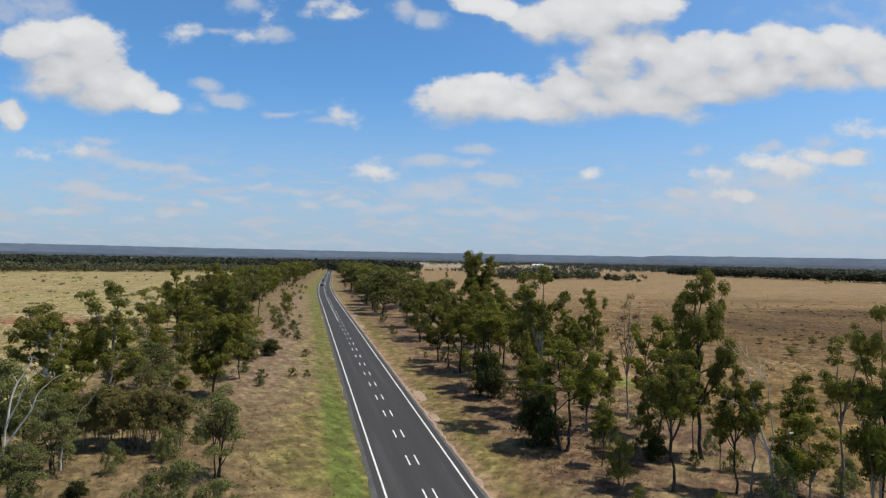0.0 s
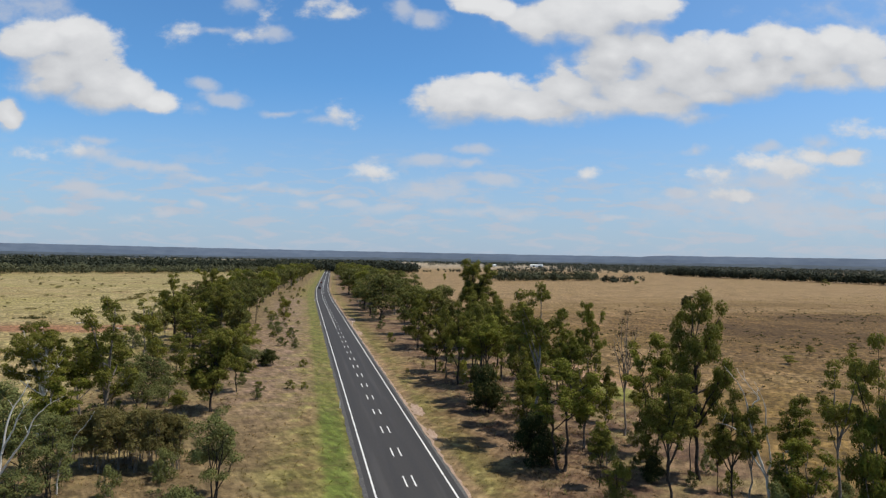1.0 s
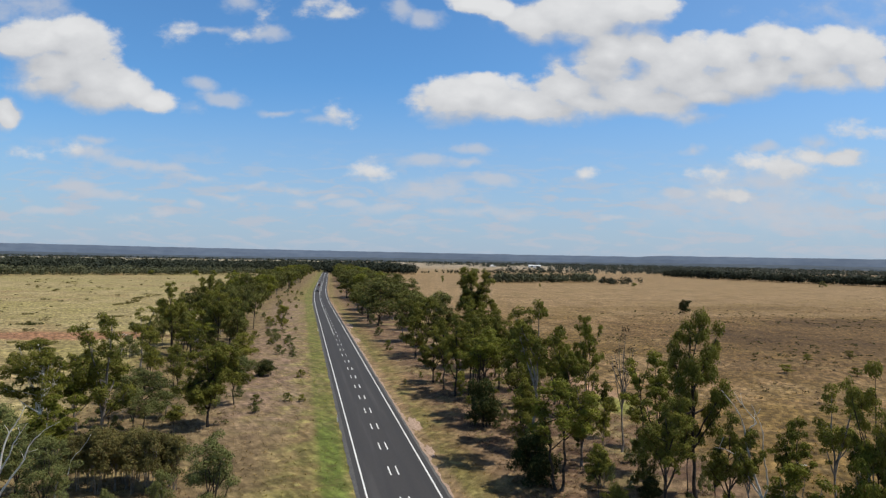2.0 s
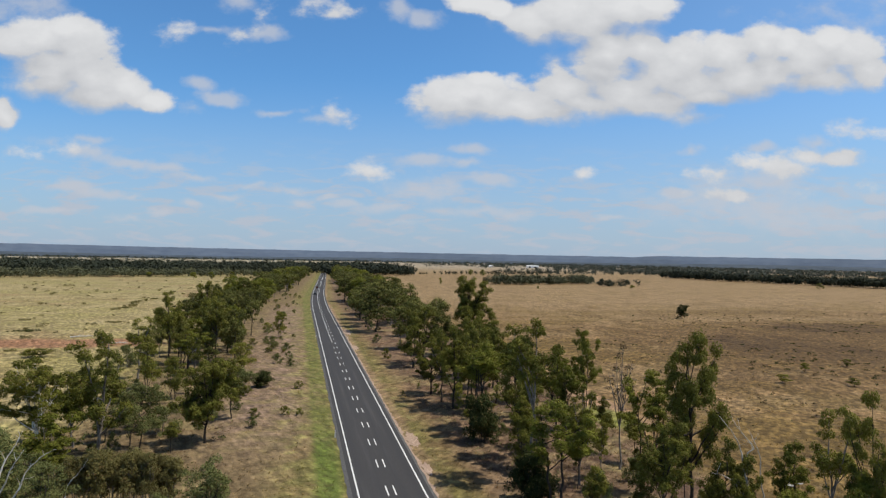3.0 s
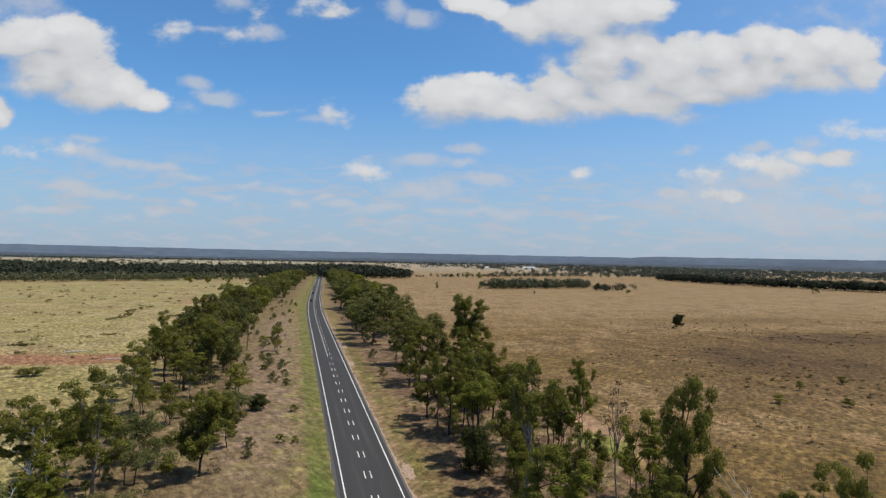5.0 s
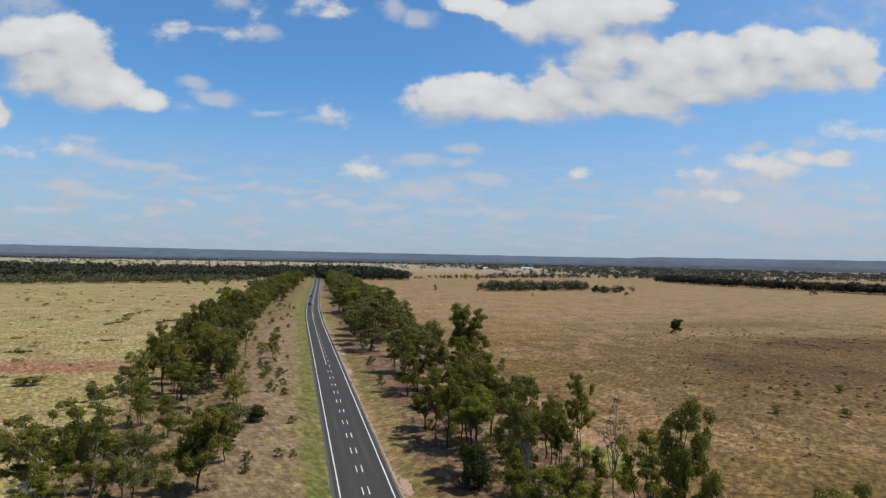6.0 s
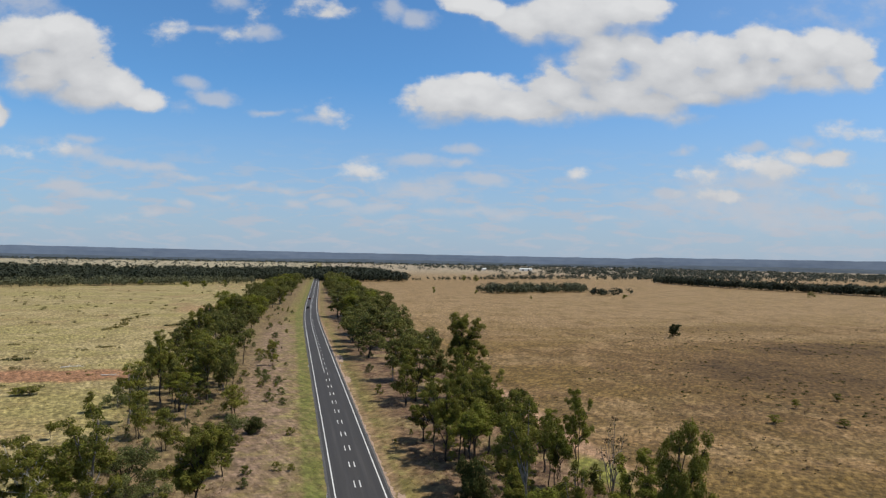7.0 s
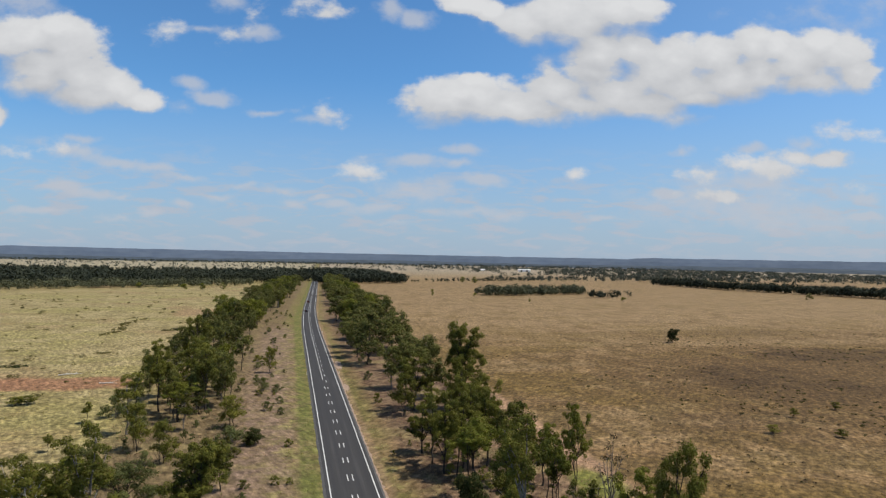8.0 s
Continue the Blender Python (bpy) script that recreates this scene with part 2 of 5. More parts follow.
def lay_ground_cover(nt):
    pos = place_of(nt)
    big = grain(nt, pos, 0.018, 4.0, 0.6)
    mid = grain(nt, pos, 0.09, 5.0, 0.6)
    clump = grain(nt, stretched(nt, pos, 1, 1, 1, 40.0), 0.28, 5.0, 0.65)
    fine = grain(nt, pos, 0.8, 6.0, 0.68)
    streaks = grain(nt, stretched(nt, pos, 0.085, 0.05), 1.0, 10.0, 0.74)
    patches = grain(nt, stretched(nt, pos, 0.012, 0.022, 1, 9.0), 1.0, 6.0, 0.62)
    xyz = node(nt, "ShaderNodeSeparateXYZ", {0: pos})
    y = xyz.outputs[1]
    x = calc(nt, "ADD", xyz.outputs[0], calc(nt, "MULTIPLY_ADD", mid, 5.0, -2.5))
    # the road swings gently to the right far ahead
    swing = calc(nt, "MULTIPLY", calc(nt, "MAXIMUM", calc(nt, "SUBTRACT", y, 380.0), 0.0), 0.043)
    x = calc(nt, "SUBTRACT", x, swing)
    near_x = calc(nt, "SUBTRACT", calc(nt, "ADD", xyz.outputs[0], calc(nt, "MULTIPLY_ADD", fine, 1.6, -0.8)), swing)

    def ring(v, a, b, soft):
        return calc(nt, "MULTIPLY", ease(nt, v, a - soft, a + soft), ease(nt, v, b + soft, b - soft))

    def spot_at(cx, cy, rx, ry):
        return ease(nt, calc(nt, "ADD", within(nt, pos, (cx, cy, 0), (rx, ry, 1e6)), calc(nt, "MULTIPLY_ADD", mid, 1.6, -0.8)), 1.15, 0.6)

    left = blend(nt, ease(nt, streaks, 0.34, 0.62), rgb(0.240, 0.190, 0.080), rgb(0.410, 0.330, 0.165))
    left = blend(nt, calc(nt, "MULTIPLY", ease(nt, patches, 0.49, 0.58), 0.7), left, rgb(0.310, 0.265, 0.100))
    left = blend(nt, calc(nt, "MULTIPLY", ease(nt, big, 0.53, 0.68), 0.6), left, rgb(0.30, 0.19, 0.098))
    left = blend(nt, calc(nt, "MULTIPLY", ease(nt, clump, 0.52, 0.68), 0.5), left, rgb(0.17, 0.135, 0.05))
    right = blend(nt, ease(nt, streaks, 0.34, 0.63), rgb(0.138, 0.084, 0.032), rgb(0.282, 0.179, 0.083))
    right = blend(nt, calc(nt, "MULTIPLY", ease(nt, patches, 0.47, 0.57), 0.6), right, rgb(0.190, 0.124, 0.034))
    right = blend(nt, calc(nt, "MULTIPLY", ease(nt, clump, 0.48, 0.68), 0.5), right, rgb(0.115, 0.070, 0.028))
    bands = grain(nt, stretched(nt, pos, 0.010, 0.034, 1, 31.0), 1.0, 7.0, 0.66)
    right = blend(nt, calc(nt, "MULTIPLY", ease(nt, bands, 0.50, 0.60), 0.40), right, rgb(0.315, 0.220, 0.112))
    right = blend(nt, calc(nt, "MULTIPLY", ease(nt, bands, 0.46, 0.38), 0.35), right, rgb(0.105, 0.066, 0.027))
    dots = grain(nt, stretched(nt, pos, 0.34, 0.16, 1, 17.0), 1.0, 5.0, 0.72)
    right = blend(nt, calc(nt, "MULTIPLY", ease(nt, dots, 0.56, 0.66), 0.7), right, rgb(0.075, 0.048, 0.020))
    right = blend(nt, calc(nt, "MULTIPLY", ease(nt, dots, 0.42, 0.32), 0.6), right, rgb(0.36, 0.26, 0.14))
    # longer, darker grass nearer the belt, paler stubble farther out
    right = blend(nt, calc(nt, "MULTIPLY", ease(nt, y, 330.0, 150.0), calc(nt, "MULTIPLY", ease(nt, streaks, 0.55, 0.45), 0.55)), right, rgb(0.135, 0.088, 0.030))
    right = blend(nt, calc(nt, "MULTIPLY", ease(nt, y, 200.0, 380.0), ease(nt, streaks, 0.34, 0.62, 0.25, 0.85)), right, rgb(0.335, 0.232, 0.124))
    c = blend(nt, ease(nt, x, -12.0, 12.0), left, right)
    # haze painted into the far plain: paler and greyer from 950 m on
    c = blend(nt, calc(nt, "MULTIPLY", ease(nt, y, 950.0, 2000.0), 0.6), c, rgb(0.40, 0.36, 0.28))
    # dull brown and darker patches in the eastern paddock, red bare soil in the western
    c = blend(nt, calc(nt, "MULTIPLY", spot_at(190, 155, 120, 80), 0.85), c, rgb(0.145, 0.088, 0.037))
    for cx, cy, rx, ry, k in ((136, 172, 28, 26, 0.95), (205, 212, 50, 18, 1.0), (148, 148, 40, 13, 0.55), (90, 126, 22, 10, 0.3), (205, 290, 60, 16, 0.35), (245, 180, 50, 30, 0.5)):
        dark_patch = calc(nt, "MULTIPLY", spot_at(cx, cy, rx, ry), calc(nt, "MULTIPLY", ease(nt, streaks, 0.38, 0.58), k))
        c = blend(nt, dark_patch, c, rgb(0.078, 0.047, 0.020))
    c = blend(nt, calc(nt, "MULTIPLY", spot_at(-76, 192, 36, 10), 0.85), c, rgb(0.31, 0.15, 0.085))
    c = blend(nt, calc(nt, "MULTIPLY", spot_at(-62, 420, 22, 30), 0.5), c, rgb(0.33, 0.18, 0.105))
    # rusty litter and dry grass under the belts
    belt = calc(nt, "ADD", ring(x, -43.0, -10.0, 6.0), ring(x, 9.0, 37.0, 4.0), clamp=True)
    belt = calc(nt, "MULTIPLY", belt, ease(nt, y, 1000.0, 850.0))
    litter = blend(nt, ease(nt, clump, 0.40, 0.60), rgb(0.125, 0.075, 0.048), rgb(0.240, 0.160, 0.095))
    litter = blend(nt, calc(nt, "MULTIPLY", ease(nt, mid, 0.5, 0.62), 0.8), litter, rgb(0.275, 0.212, 0.098))
    litter = blend(nt, calc(nt, "MULTIPLY", ease(nt, fine, 0.55, 0.72), 0.6), litter, rgb(0.13, 0.085, 0.045))
    litter = blend(nt, ease(nt, x, 0.0, -12.0, 0.0, 0.5), litter, rgb(0.20, 0.155, 0.070))
    c = blend(nt, belt, c, litter)
    # verge grass, greener in patches, with bare pinkish earth farther along the western side
    verge = calc(nt, "MULTIPLY", ring(x, -12.5, 8.6, 3.0), calc(nt, "MULTIPLY_ADD", ease(nt, clump, 0.3, 0.5), 0.6, 0.4))
    grass = blend(nt, ease(nt, mid, 0.44, 0.56), rgb(0.230, 0.165, 0.075), rgb(0.180, 0.160, 0.052))
    grass = blend(nt, ease(nt, clump, 0.52, 0.62), grass, rgb(0.275, 0.238, 0.090))
    c = blend(nt, verge, c, grass)
    pink = calc(nt, "MULTIPLY", ring(x, -22.0, -8.5, 4.0), ring(y, 88.0, 330.0, 22.0))
    earth = blend(nt, fine, rgb(0.205, 0.130, 0.090), rgb(0.335, 0.238, 0.172))
    c = blend(nt, calc(nt, "MULTIPLY", pink, ease(nt, clump, 0.68, 0.36)), c, earth)
    c = blend(nt, calc(nt, "MULTIPLY", ring(near_x, 4.2, 6.2, 0.7), 0.6), c, rgb(0.33, 0.215, 0.13))
    lush = calc(nt, "MULTIPLY", ring(near_x, -8.0, -4.0, 0.8), ease(nt, clump, 0.3, 0.55))
    c = blend(nt, calc(nt, "MULTIPLY", lush, 0.65), c, rgb(0.180, 0.182, 0.052))
    strip_green = calc(nt, "MULTIPLY", calc(nt, "MULTIPLY", ring(near_x, -7.7, -5.0, 0.6), ease(nt, fine, 0.2, 0.55)), calc(nt, "MULTIPLY_ADD", ease(nt, y, 100.0, 84.0), 0.5, 0.2))
    c = blend(nt, strip_green, c, rgb(0.100, 0.150, 0.026))
    # dirt track behind the eastern belt and a green soak beside it
    track = calc(nt, "MULTIPLY", ring(near_x, 39.5, 44.5, 1.4), ring(y, 88.0, 175.0, 14.0))
    c = blend(nt, calc(nt, "MULTIPLY", track, 0.8), c, rgb(0.42, 0.265, 0.165))
    c = blend(nt, calc(nt, "MULTIPLY", spot_at(39, 93, 4, 9), 0.8), c, rgb(0.19, 0.205, 0.042))
    rough = ease(nt, calc(nt, "ABSOLUTE", x), 38.0, 52.0, 0.54, 0.95)
    shade = calc(nt, "MULTIPLY_ADD", calc(nt, "SUBTRACT", ease(nt, fine, 0.32, 0.68), 0.5), rough, 0.93)
    shade = calc(nt, "MULTIPLY", shade, calc(nt, "MULTIPLY_ADD", ease(nt, grain(nt, pos, 0.22, 4.0, 0.7), 0.36, 0.64), 0.28, 0.80))
    def drifted(turn, dx):
        spun = node(nt, "ShaderNodeMapping", {0: pos, 2: (0, 0, radians(turn))}).outputs[0]
        return grain(nt, stretched(nt, spun, 1.0, 0.26, 1, dx), 1.0, 5.0, 0.7)

    tufty = node(nt, "ShaderNodeMix", {0: ease(nt, x, -10.0, 10.0), 2: drifted(-20.0, 53.0), 3: drifted(38.0, 11.0)}).outputs[0]
    shade = calc(nt, "MULTIPLY", shade, calc(nt, "MULTIPLY_ADD", ease(nt, tufty, 0.36, 0.60), -0.56, 1.27))
    shade = node(nt, "ShaderNodeCombineColor", {0: shade, 1: shade, 2: shade}).outputs[0]
    c = blend(nt, 1.0, c, shade, "MULTIPLY")
    out = nt.nodes.new("NodeGroupOutput")
    nt.links.new(c, out.inputs[0])


lay_ground_cover(cover_group)


def ground_colour(nt):
    return group(nt, cover_group).outputs[0]


def make_ground_material():
    m, nt, b = material("dry_pasture", 0.95)
    b.inputs["Specular IOR Level"].default_value = 0.16
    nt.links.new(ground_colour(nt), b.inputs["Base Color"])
    bump(nt, b, grain(nt, place_of(nt), 1.6, 8.0, 0.7), 0.55, 0.3)
    return m


def make_grass_material():
    m, nt, b = material("grass_blades", 0.8)
    rnd = node(nt, "ShaderNodeNewGeometry").outputs["Random Per Island"]
    k = calc(nt, "MULTIPLY_ADD", rnd, 0.9, 1.15)
    k = node(nt, "ShaderNodeCombineColor", {0: k, 1: k, 2: calc(nt, "MULTIPLY", k, 0.85)}).outputs[0]
    c = blend(nt, 1.0, ground_colour(nt), k, "MULTIPLY")
    nt.links.new(c, b.inputs["Base Color"])
    glow = node(nt, "ShaderNodeBsdfTranslucent", {0: c})
    nt.links.new(node(nt, "ShaderNodeMixShader", {0: 0.6, 1: b.outputs[0], 2: glow.outputs[0]}).outputs[0], nt.nodes["Material Output"].inputs[0])
    return m


def make_asphalt():
    m, nt, b = material("asphalt", 0.85)
    pos = place_of(nt)
    x = node(nt, "ShaderNodeSeparateXYZ", {0: pos}).outputs[0]
    c = blend(nt, grain(nt, pos, 6.0, 6.0, 0.7), rgb(0.034, 0.033, 0.034), rgb(0.064, 0.061, 0.061))
    tracks = calc(nt, "ADD", ease(nt, calc(nt, "ABSOLUTE", calc(nt, "SUBTRACT", calc(nt, "ABSOLUTE", x), 1.2)), 0.6, 0.1),
                  ease(nt, calc(nt, "ABSOLUTE", calc(nt, "SUBTRACT", calc(nt, "ABSOLUTE", x), 2.8)), 0.6, 0.1), clamp=True)
    c = blend(nt, calc(nt, "MULTIPLY", tracks, 0.3), c, rgb(0.036, 0.036, 0.040))
    c = blend(nt, calc(nt, "MULTIPLY", ease(nt, grain(nt, stretched(nt, pos, 0.9, 0.03), 1.0, 4.0), 0.5, 0.7), 0.45), c, rgb(0.084, 0.080, 0.078))
    nt.links.new(c, b.inputs["Base Color"])
    bump(nt, b, grain(nt, pos, 40.0, 3.0), 0.3, 0.01)
    return m


def speckled(name, dark, light, scale, rough=0.9, b_strength=0.3, b_dist=0.03, detail=5.0):
    m, nt, b = material(name, rough)
    pos = place_of(nt)
    f = ease(nt, grain(nt, pos, scale, detail, 0.62), 0.3, 0.7)
    c = blend(nt, f, rgb(*dark), rgb(*light))
    g = calc(nt, "MULTIPLY_ADD", grain(nt, pos, scale * 0.12, 3.0), 0.6, 0.7)
    g = node(nt, "ShaderNodeCombineColor", {0: g, 1: g, 2: g}).outputs[0]
    nt.links.new(blend(nt, 1.0, c, g, "MULTIPLY"), b.inputs["Base Color"])
    bump(nt, b, f, b_strength, b_dist)
    return m


def leafy(name, dark, light, dry=(0.2, 0.15, 0.06), dry_share=0.06, thin=0.16, speck=0.36):
    """Foliage: tone by leaf and by tree, a share of dry leaves, some light through the blades."""
    m, nt, b = material(name, 0.65)
    b.inputs["Specular IOR Level"].default_value = 0.09
    rnd = node(nt, "ShaderNodeNewGeometry").outputs["Random Per Island"]
    tree = node(nt, "ShaderNodeObjectInfo").outputs["Random"]
    f = calc(nt, "ADD", calc(nt, "MULTIPLY", rnd, speck), calc(nt, "MULTIPLY_ADD", tree, 0.5, 0.16 - speck / 2))
    wide = ease(nt, grain(nt, place_of(nt), 0.11, 2.0), 0.38, 0.62, -0.12, 0.22)
    f = calc(nt, "ADD", f, wide, clamp=True)
    c = blend(nt, f, rgb(*dark), rgb(*light))
    patch = grain(nt, place_of(nt), 0.8, 2.0)
    c = blend(nt, calc(nt, "MULTIPLY", ease(nt, patch, 0.46, 0.66), 0.5), c, rgb(*light))
    c = blend(nt, calc(nt, "GREATER_THAN", rnd, 1.0 - dry_share), c, rgb(*dry))
    nt.links.new(c, b.inputs["Base Color"])
    glow = node(nt, "ShaderNodeBsdfTranslucent", {0: c})
    mix = node(nt, "ShaderNodeMixShader", {0: thin, 1: b.outputs[0], 2: glow.outputs[0]})
    nt.links.new(mix.outputs[0], nt.nodes["Material Output"].inputs[0])
    return m


def plain(name, colour, rough=0.6, metal=0.0):
    m, nt, b = material(name, rough)
    pos = place_of(nt)
    k = calc(nt, "MULTIPLY_ADD", grain(nt, pos, 9.0, 5.0, 0.6), 0.35, 0.82)
    k = node(nt, "ShaderNodeCombineColor", {0: k, 1: k, 2: k}).outputs[0]
    nt.links.new(blend(nt, 1.0, rgb(*colour), k, "MULTIPLY"), b.inputs["Base Color"])
    b.inputs["Metallic"].default_value = metal
    return m


GROUND, GRASS, ASPHALT = make_ground_material(), make_grass_material(), make_asphalt()
PAINT = speckled("road_paint", (0.55, 0.55, 0.53), (0.80, 0.80, 0.78), 5.0, 0.6, 0.1, 0.005)
GRAVEL = speckled("pink_gravel", (0.26, 0.175, 0.125), (0.46, 0.34, 0.26), 3.0, 0.95, 0.6, 0.06)
SEAL_EDGE = speckled("weathered_seal", (0.075, 0.073, 0.072), (0.13, 0.125, 0.12), 4.0, 0.9, 0.3, 0.02)
BARK_DARK = speckled("ironbark", (0.022, 0.018, 0.015), (0.075, 0.06, 0.048), 2.5, 0.95, 0.8, 0.06)
BARK_GREY = speckled("grey_bark", (0.10, 0.085, 0.07), (0.27, 0.235, 0.20), 1.8, 0.9, 0.5, 0.04)
BARK_PALE = speckled("pale_smooth_bark", (0.40, 0.37, 0.33), (0.68, 0.64, 0.58), 1.2, 0.8, 0.3, 0.03)
LEAF_GUM = leafy("gum_leaves", (0.048, 0.056, 0.013), (0.250, 0.242, 0.045), thin=0.36)
LEAF_BRIGHT = leafy("fresh_gum_leaves", (0.058, 0.070, 0.012), (0.270, 0.275, 0.044), thin=0.36)
LEAF_BELT = leafy("belt_gum_leaves", (0.045, 0.053, 0.017), (0.205, 0.204, 0.055), thin=0.30)
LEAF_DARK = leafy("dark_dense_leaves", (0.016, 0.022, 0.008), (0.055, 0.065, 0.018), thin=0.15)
LEAF_GREY = leafy("grey_green_leaves", (0.072, 0.083, 0.028), (0.225, 0.238, 0.084), thin=0.36)
LEAF_OLIVE = leafy("olive_brown_leaves", (0.105, 0.096, 0.036), (0.240, 0.208, 0.074), (0.18, 0.11, 0.05), 0.06, thin=0.36)
LEAF_DRY = leafy("dry_brown_leaves", (0.055, 0.040, 0.026), (0.15, 0.105, 0.065), (0.10, 0.11, 0.035), 0.25)
LEAF_RUST = leafy("rusty_grass", (0.190, 0.122, 0.074), (0.380, 0.270, 0.160), (0.23, 0.21, 0.09), 0.15, thin=0.5)
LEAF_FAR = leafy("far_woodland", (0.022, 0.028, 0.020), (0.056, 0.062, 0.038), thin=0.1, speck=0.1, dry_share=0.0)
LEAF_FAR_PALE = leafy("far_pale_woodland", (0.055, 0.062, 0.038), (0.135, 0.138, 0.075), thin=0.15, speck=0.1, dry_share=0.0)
# distance haze is put into this lighter, greyer foliage colour
LEAF_FAR_HAZED = leafy("haze_greyed_woodland", (0.040, 0.047, 0.038), (0.092, 0.100, 0.076), thin=0.12, speck=0.1, dry_share=0.0)
# both ridge colours have the blue of distant air haze mixed in
HILL_NEAR = speckled("haze_tinted_plain", (0.040, 0.054, 0.072), (0.068, 0.084, 0.100), 0.02, 1.0, 0.0, 0.1)
HILL_FAR = speckled("haze_blue_hills", (0.078, 0.104, 0.150), (0.100, 0.128, 0.175), 0.012, 1.0, 0.0, 0.1)
WHITE_PAINT = plain("white_plastic", (0.78, 0.78, 0.76), 0.5)
WHITE_IRON = plain("white_painted_iron", (0.80, 0.80, 0.79), 0.45)
RED_REFLECTOR = plain("red_reflector", (0.5, 0.03, 0.02), 0.3)
OLD_WOOD = speckled("weathered_wood", (0.10, 0.085, 0.07), (0.24, 0.21, 0.18), 6.0, 0.9, 0.5, 0.01)
CAR_GREY = plain("dark_grey_car_paint", (0.055, 0.058, 0.064), 0.3, 0.3)
CAR_RED = plain("dull_red_car_paint", (0.16, 0.05, 0.04), 0.3, 0.2)
CAR_GLASS = plain("tinted_glass", (0.015, 0.017, 0.02), 0.08)
RUBBER = plain("black_rubber", (0.018, 0.018, 0.018), 0.8)
TAIL_LAMP = plain("red_lamp_lens", (0.45, 0.02, 0.015), 0.25)


# ---- building helpers ----
def mesh_of(name, verts, faces, mats):
    me = bpy.data.meshes.new(name)
    me.from_pydata(verts, [], faces)
    for m in mats if isinstance(mats, (list, tuple)) else [mats]:
        me.materials.append(m)
    me.update()
    return me


def blades_mesh(name, corners, mat):
    """A mesh of loose pointed blades from an array (n, 3, 3)."""
    n = len(corners)
    me = bpy.data.meshes.new(name)
    me.vertices.add(3 * n)
    me.vertices.foreach_set("co", np.asarray(corners, np.float32).reshape(-1))
    me.loops.add(3 * n)
    me.loops.foreach_set("vertex_index", np.arange(3 * n, dtype=np.int32))
    me.polygons.add(n)
    me.polygons.foreach_set("loop_start", np.arange(0, 3 * n, 3, dtype=np.int32))
    me.materials.append(mat)
    me.update(calc_edges=True)
    me.validate()
    return me


def part(name, me, parent, label=""):
    ob = new(name, me)
    ob.parent = parent
    return tagged(ob, label) if label else ob


def boxes(*specs):
    """Vertices and faces of bevel-edged blocks: centre and full size each."""
    bm = bmesh.new()
    for (cx, cy, cz), (sx, sy, sz), soft in specs:
        made = bmesh.ops.create_cube(bm, size=1.0, matrix=Matrix.Translation((cx, cy, cz)) @ Matrix.Diagonal((sx, sy, sz, 1)))
        if soft:
            edges = list({e for v in made["verts"] for e in v.link_edges})
            bmesh.ops.bevel(bm, geom=edges, offset=soft, segments=2, affect="EDGES")
    return bm


def bm_mesh(name, bm, mat):
    me = bpy.data.meshes.new(name)
    bm.to_mesh(me)
    bm.free()
    me.materials.append(mat)
    return me


def road_x(y):
    """The road's centre line: straight, then a gentle swing to the right."""
    k = min(max(y - 280.0, 0.0), 200.0)
    return 0.043 * k * k / 400.0 + 0.043 * max(y - 480.0, 0.0)


def strip(name, lo, hi, y0, y1, z, mat, step=6.0, wander=0.0, seed=0, edge_drop=0.0):
    """A band along the road between two offsets from its centre line."""
    rng = np.random.default_rng(seed)
    n = max(2, int((y1 - y0) / step) + 1)
    verts, faces = [], []
    for i in range(n):
        y = y0 + (y1 - y0) * i / (n - 1)
        c, a, b = road_x(y), rng.uniform(-1, 1) * wander, rng.uniform(-1, 1) * wander
        verts += [(c + lo + (a if abs(lo) > abs(hi) else 0), y, z - (edge_drop if abs(lo) > abs(hi) else 0)),
                  (c + hi + (b if abs(hi) > abs(lo) else 0), y, z - (edge_drop if abs(hi) > abs(lo) else 0))]
        if i:
            faces.append((2 * i - 2, 2 * i - 1, 2 * i + 1, 2 * i))
    return mesh_of(name, verts, faces, mat)


# ---- the ground: one sheet to the horizon ----
def make_ground():
    radii = [0.0] + [4.0 * 1.075 ** i for i in range(99)]
    radii = [r for r in radii if r < 4900.0] + [4900.0]
    n, verts, faces = 144, [(0.0, 90.0, 0.0)], []
    for r in radii[1:]:
        for k in range(n):
            a = 2 * math.pi * k / n
            x, y = r * math.cos(a), 90.0 + r * math.sin(a)
            rough = min(max((abs(x - road_x(y)) - 6.0) / 12.0, 0.0), 1.0)
            z = rough * 0.22 * noise.fractal(Vector((x * 0.05, y * 0.05, 3.0)), 1.0, 2.0, 3)
            verts.append((x, y, z - 0.02))
    for k in range(n):
        faces.append((0, 1 + k, 1 + (k + 1) % n))
    for i in range(len(radii) - 2):
        a, b = 1 + i * n, 1 + (i + 1) * n
        for k in range(n):
            j = (k + 1) % n
            faces.append((a + k, b + k, b + j, a + j))
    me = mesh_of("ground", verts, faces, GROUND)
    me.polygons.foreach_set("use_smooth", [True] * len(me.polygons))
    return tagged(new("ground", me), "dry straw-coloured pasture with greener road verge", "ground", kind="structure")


make_ground()


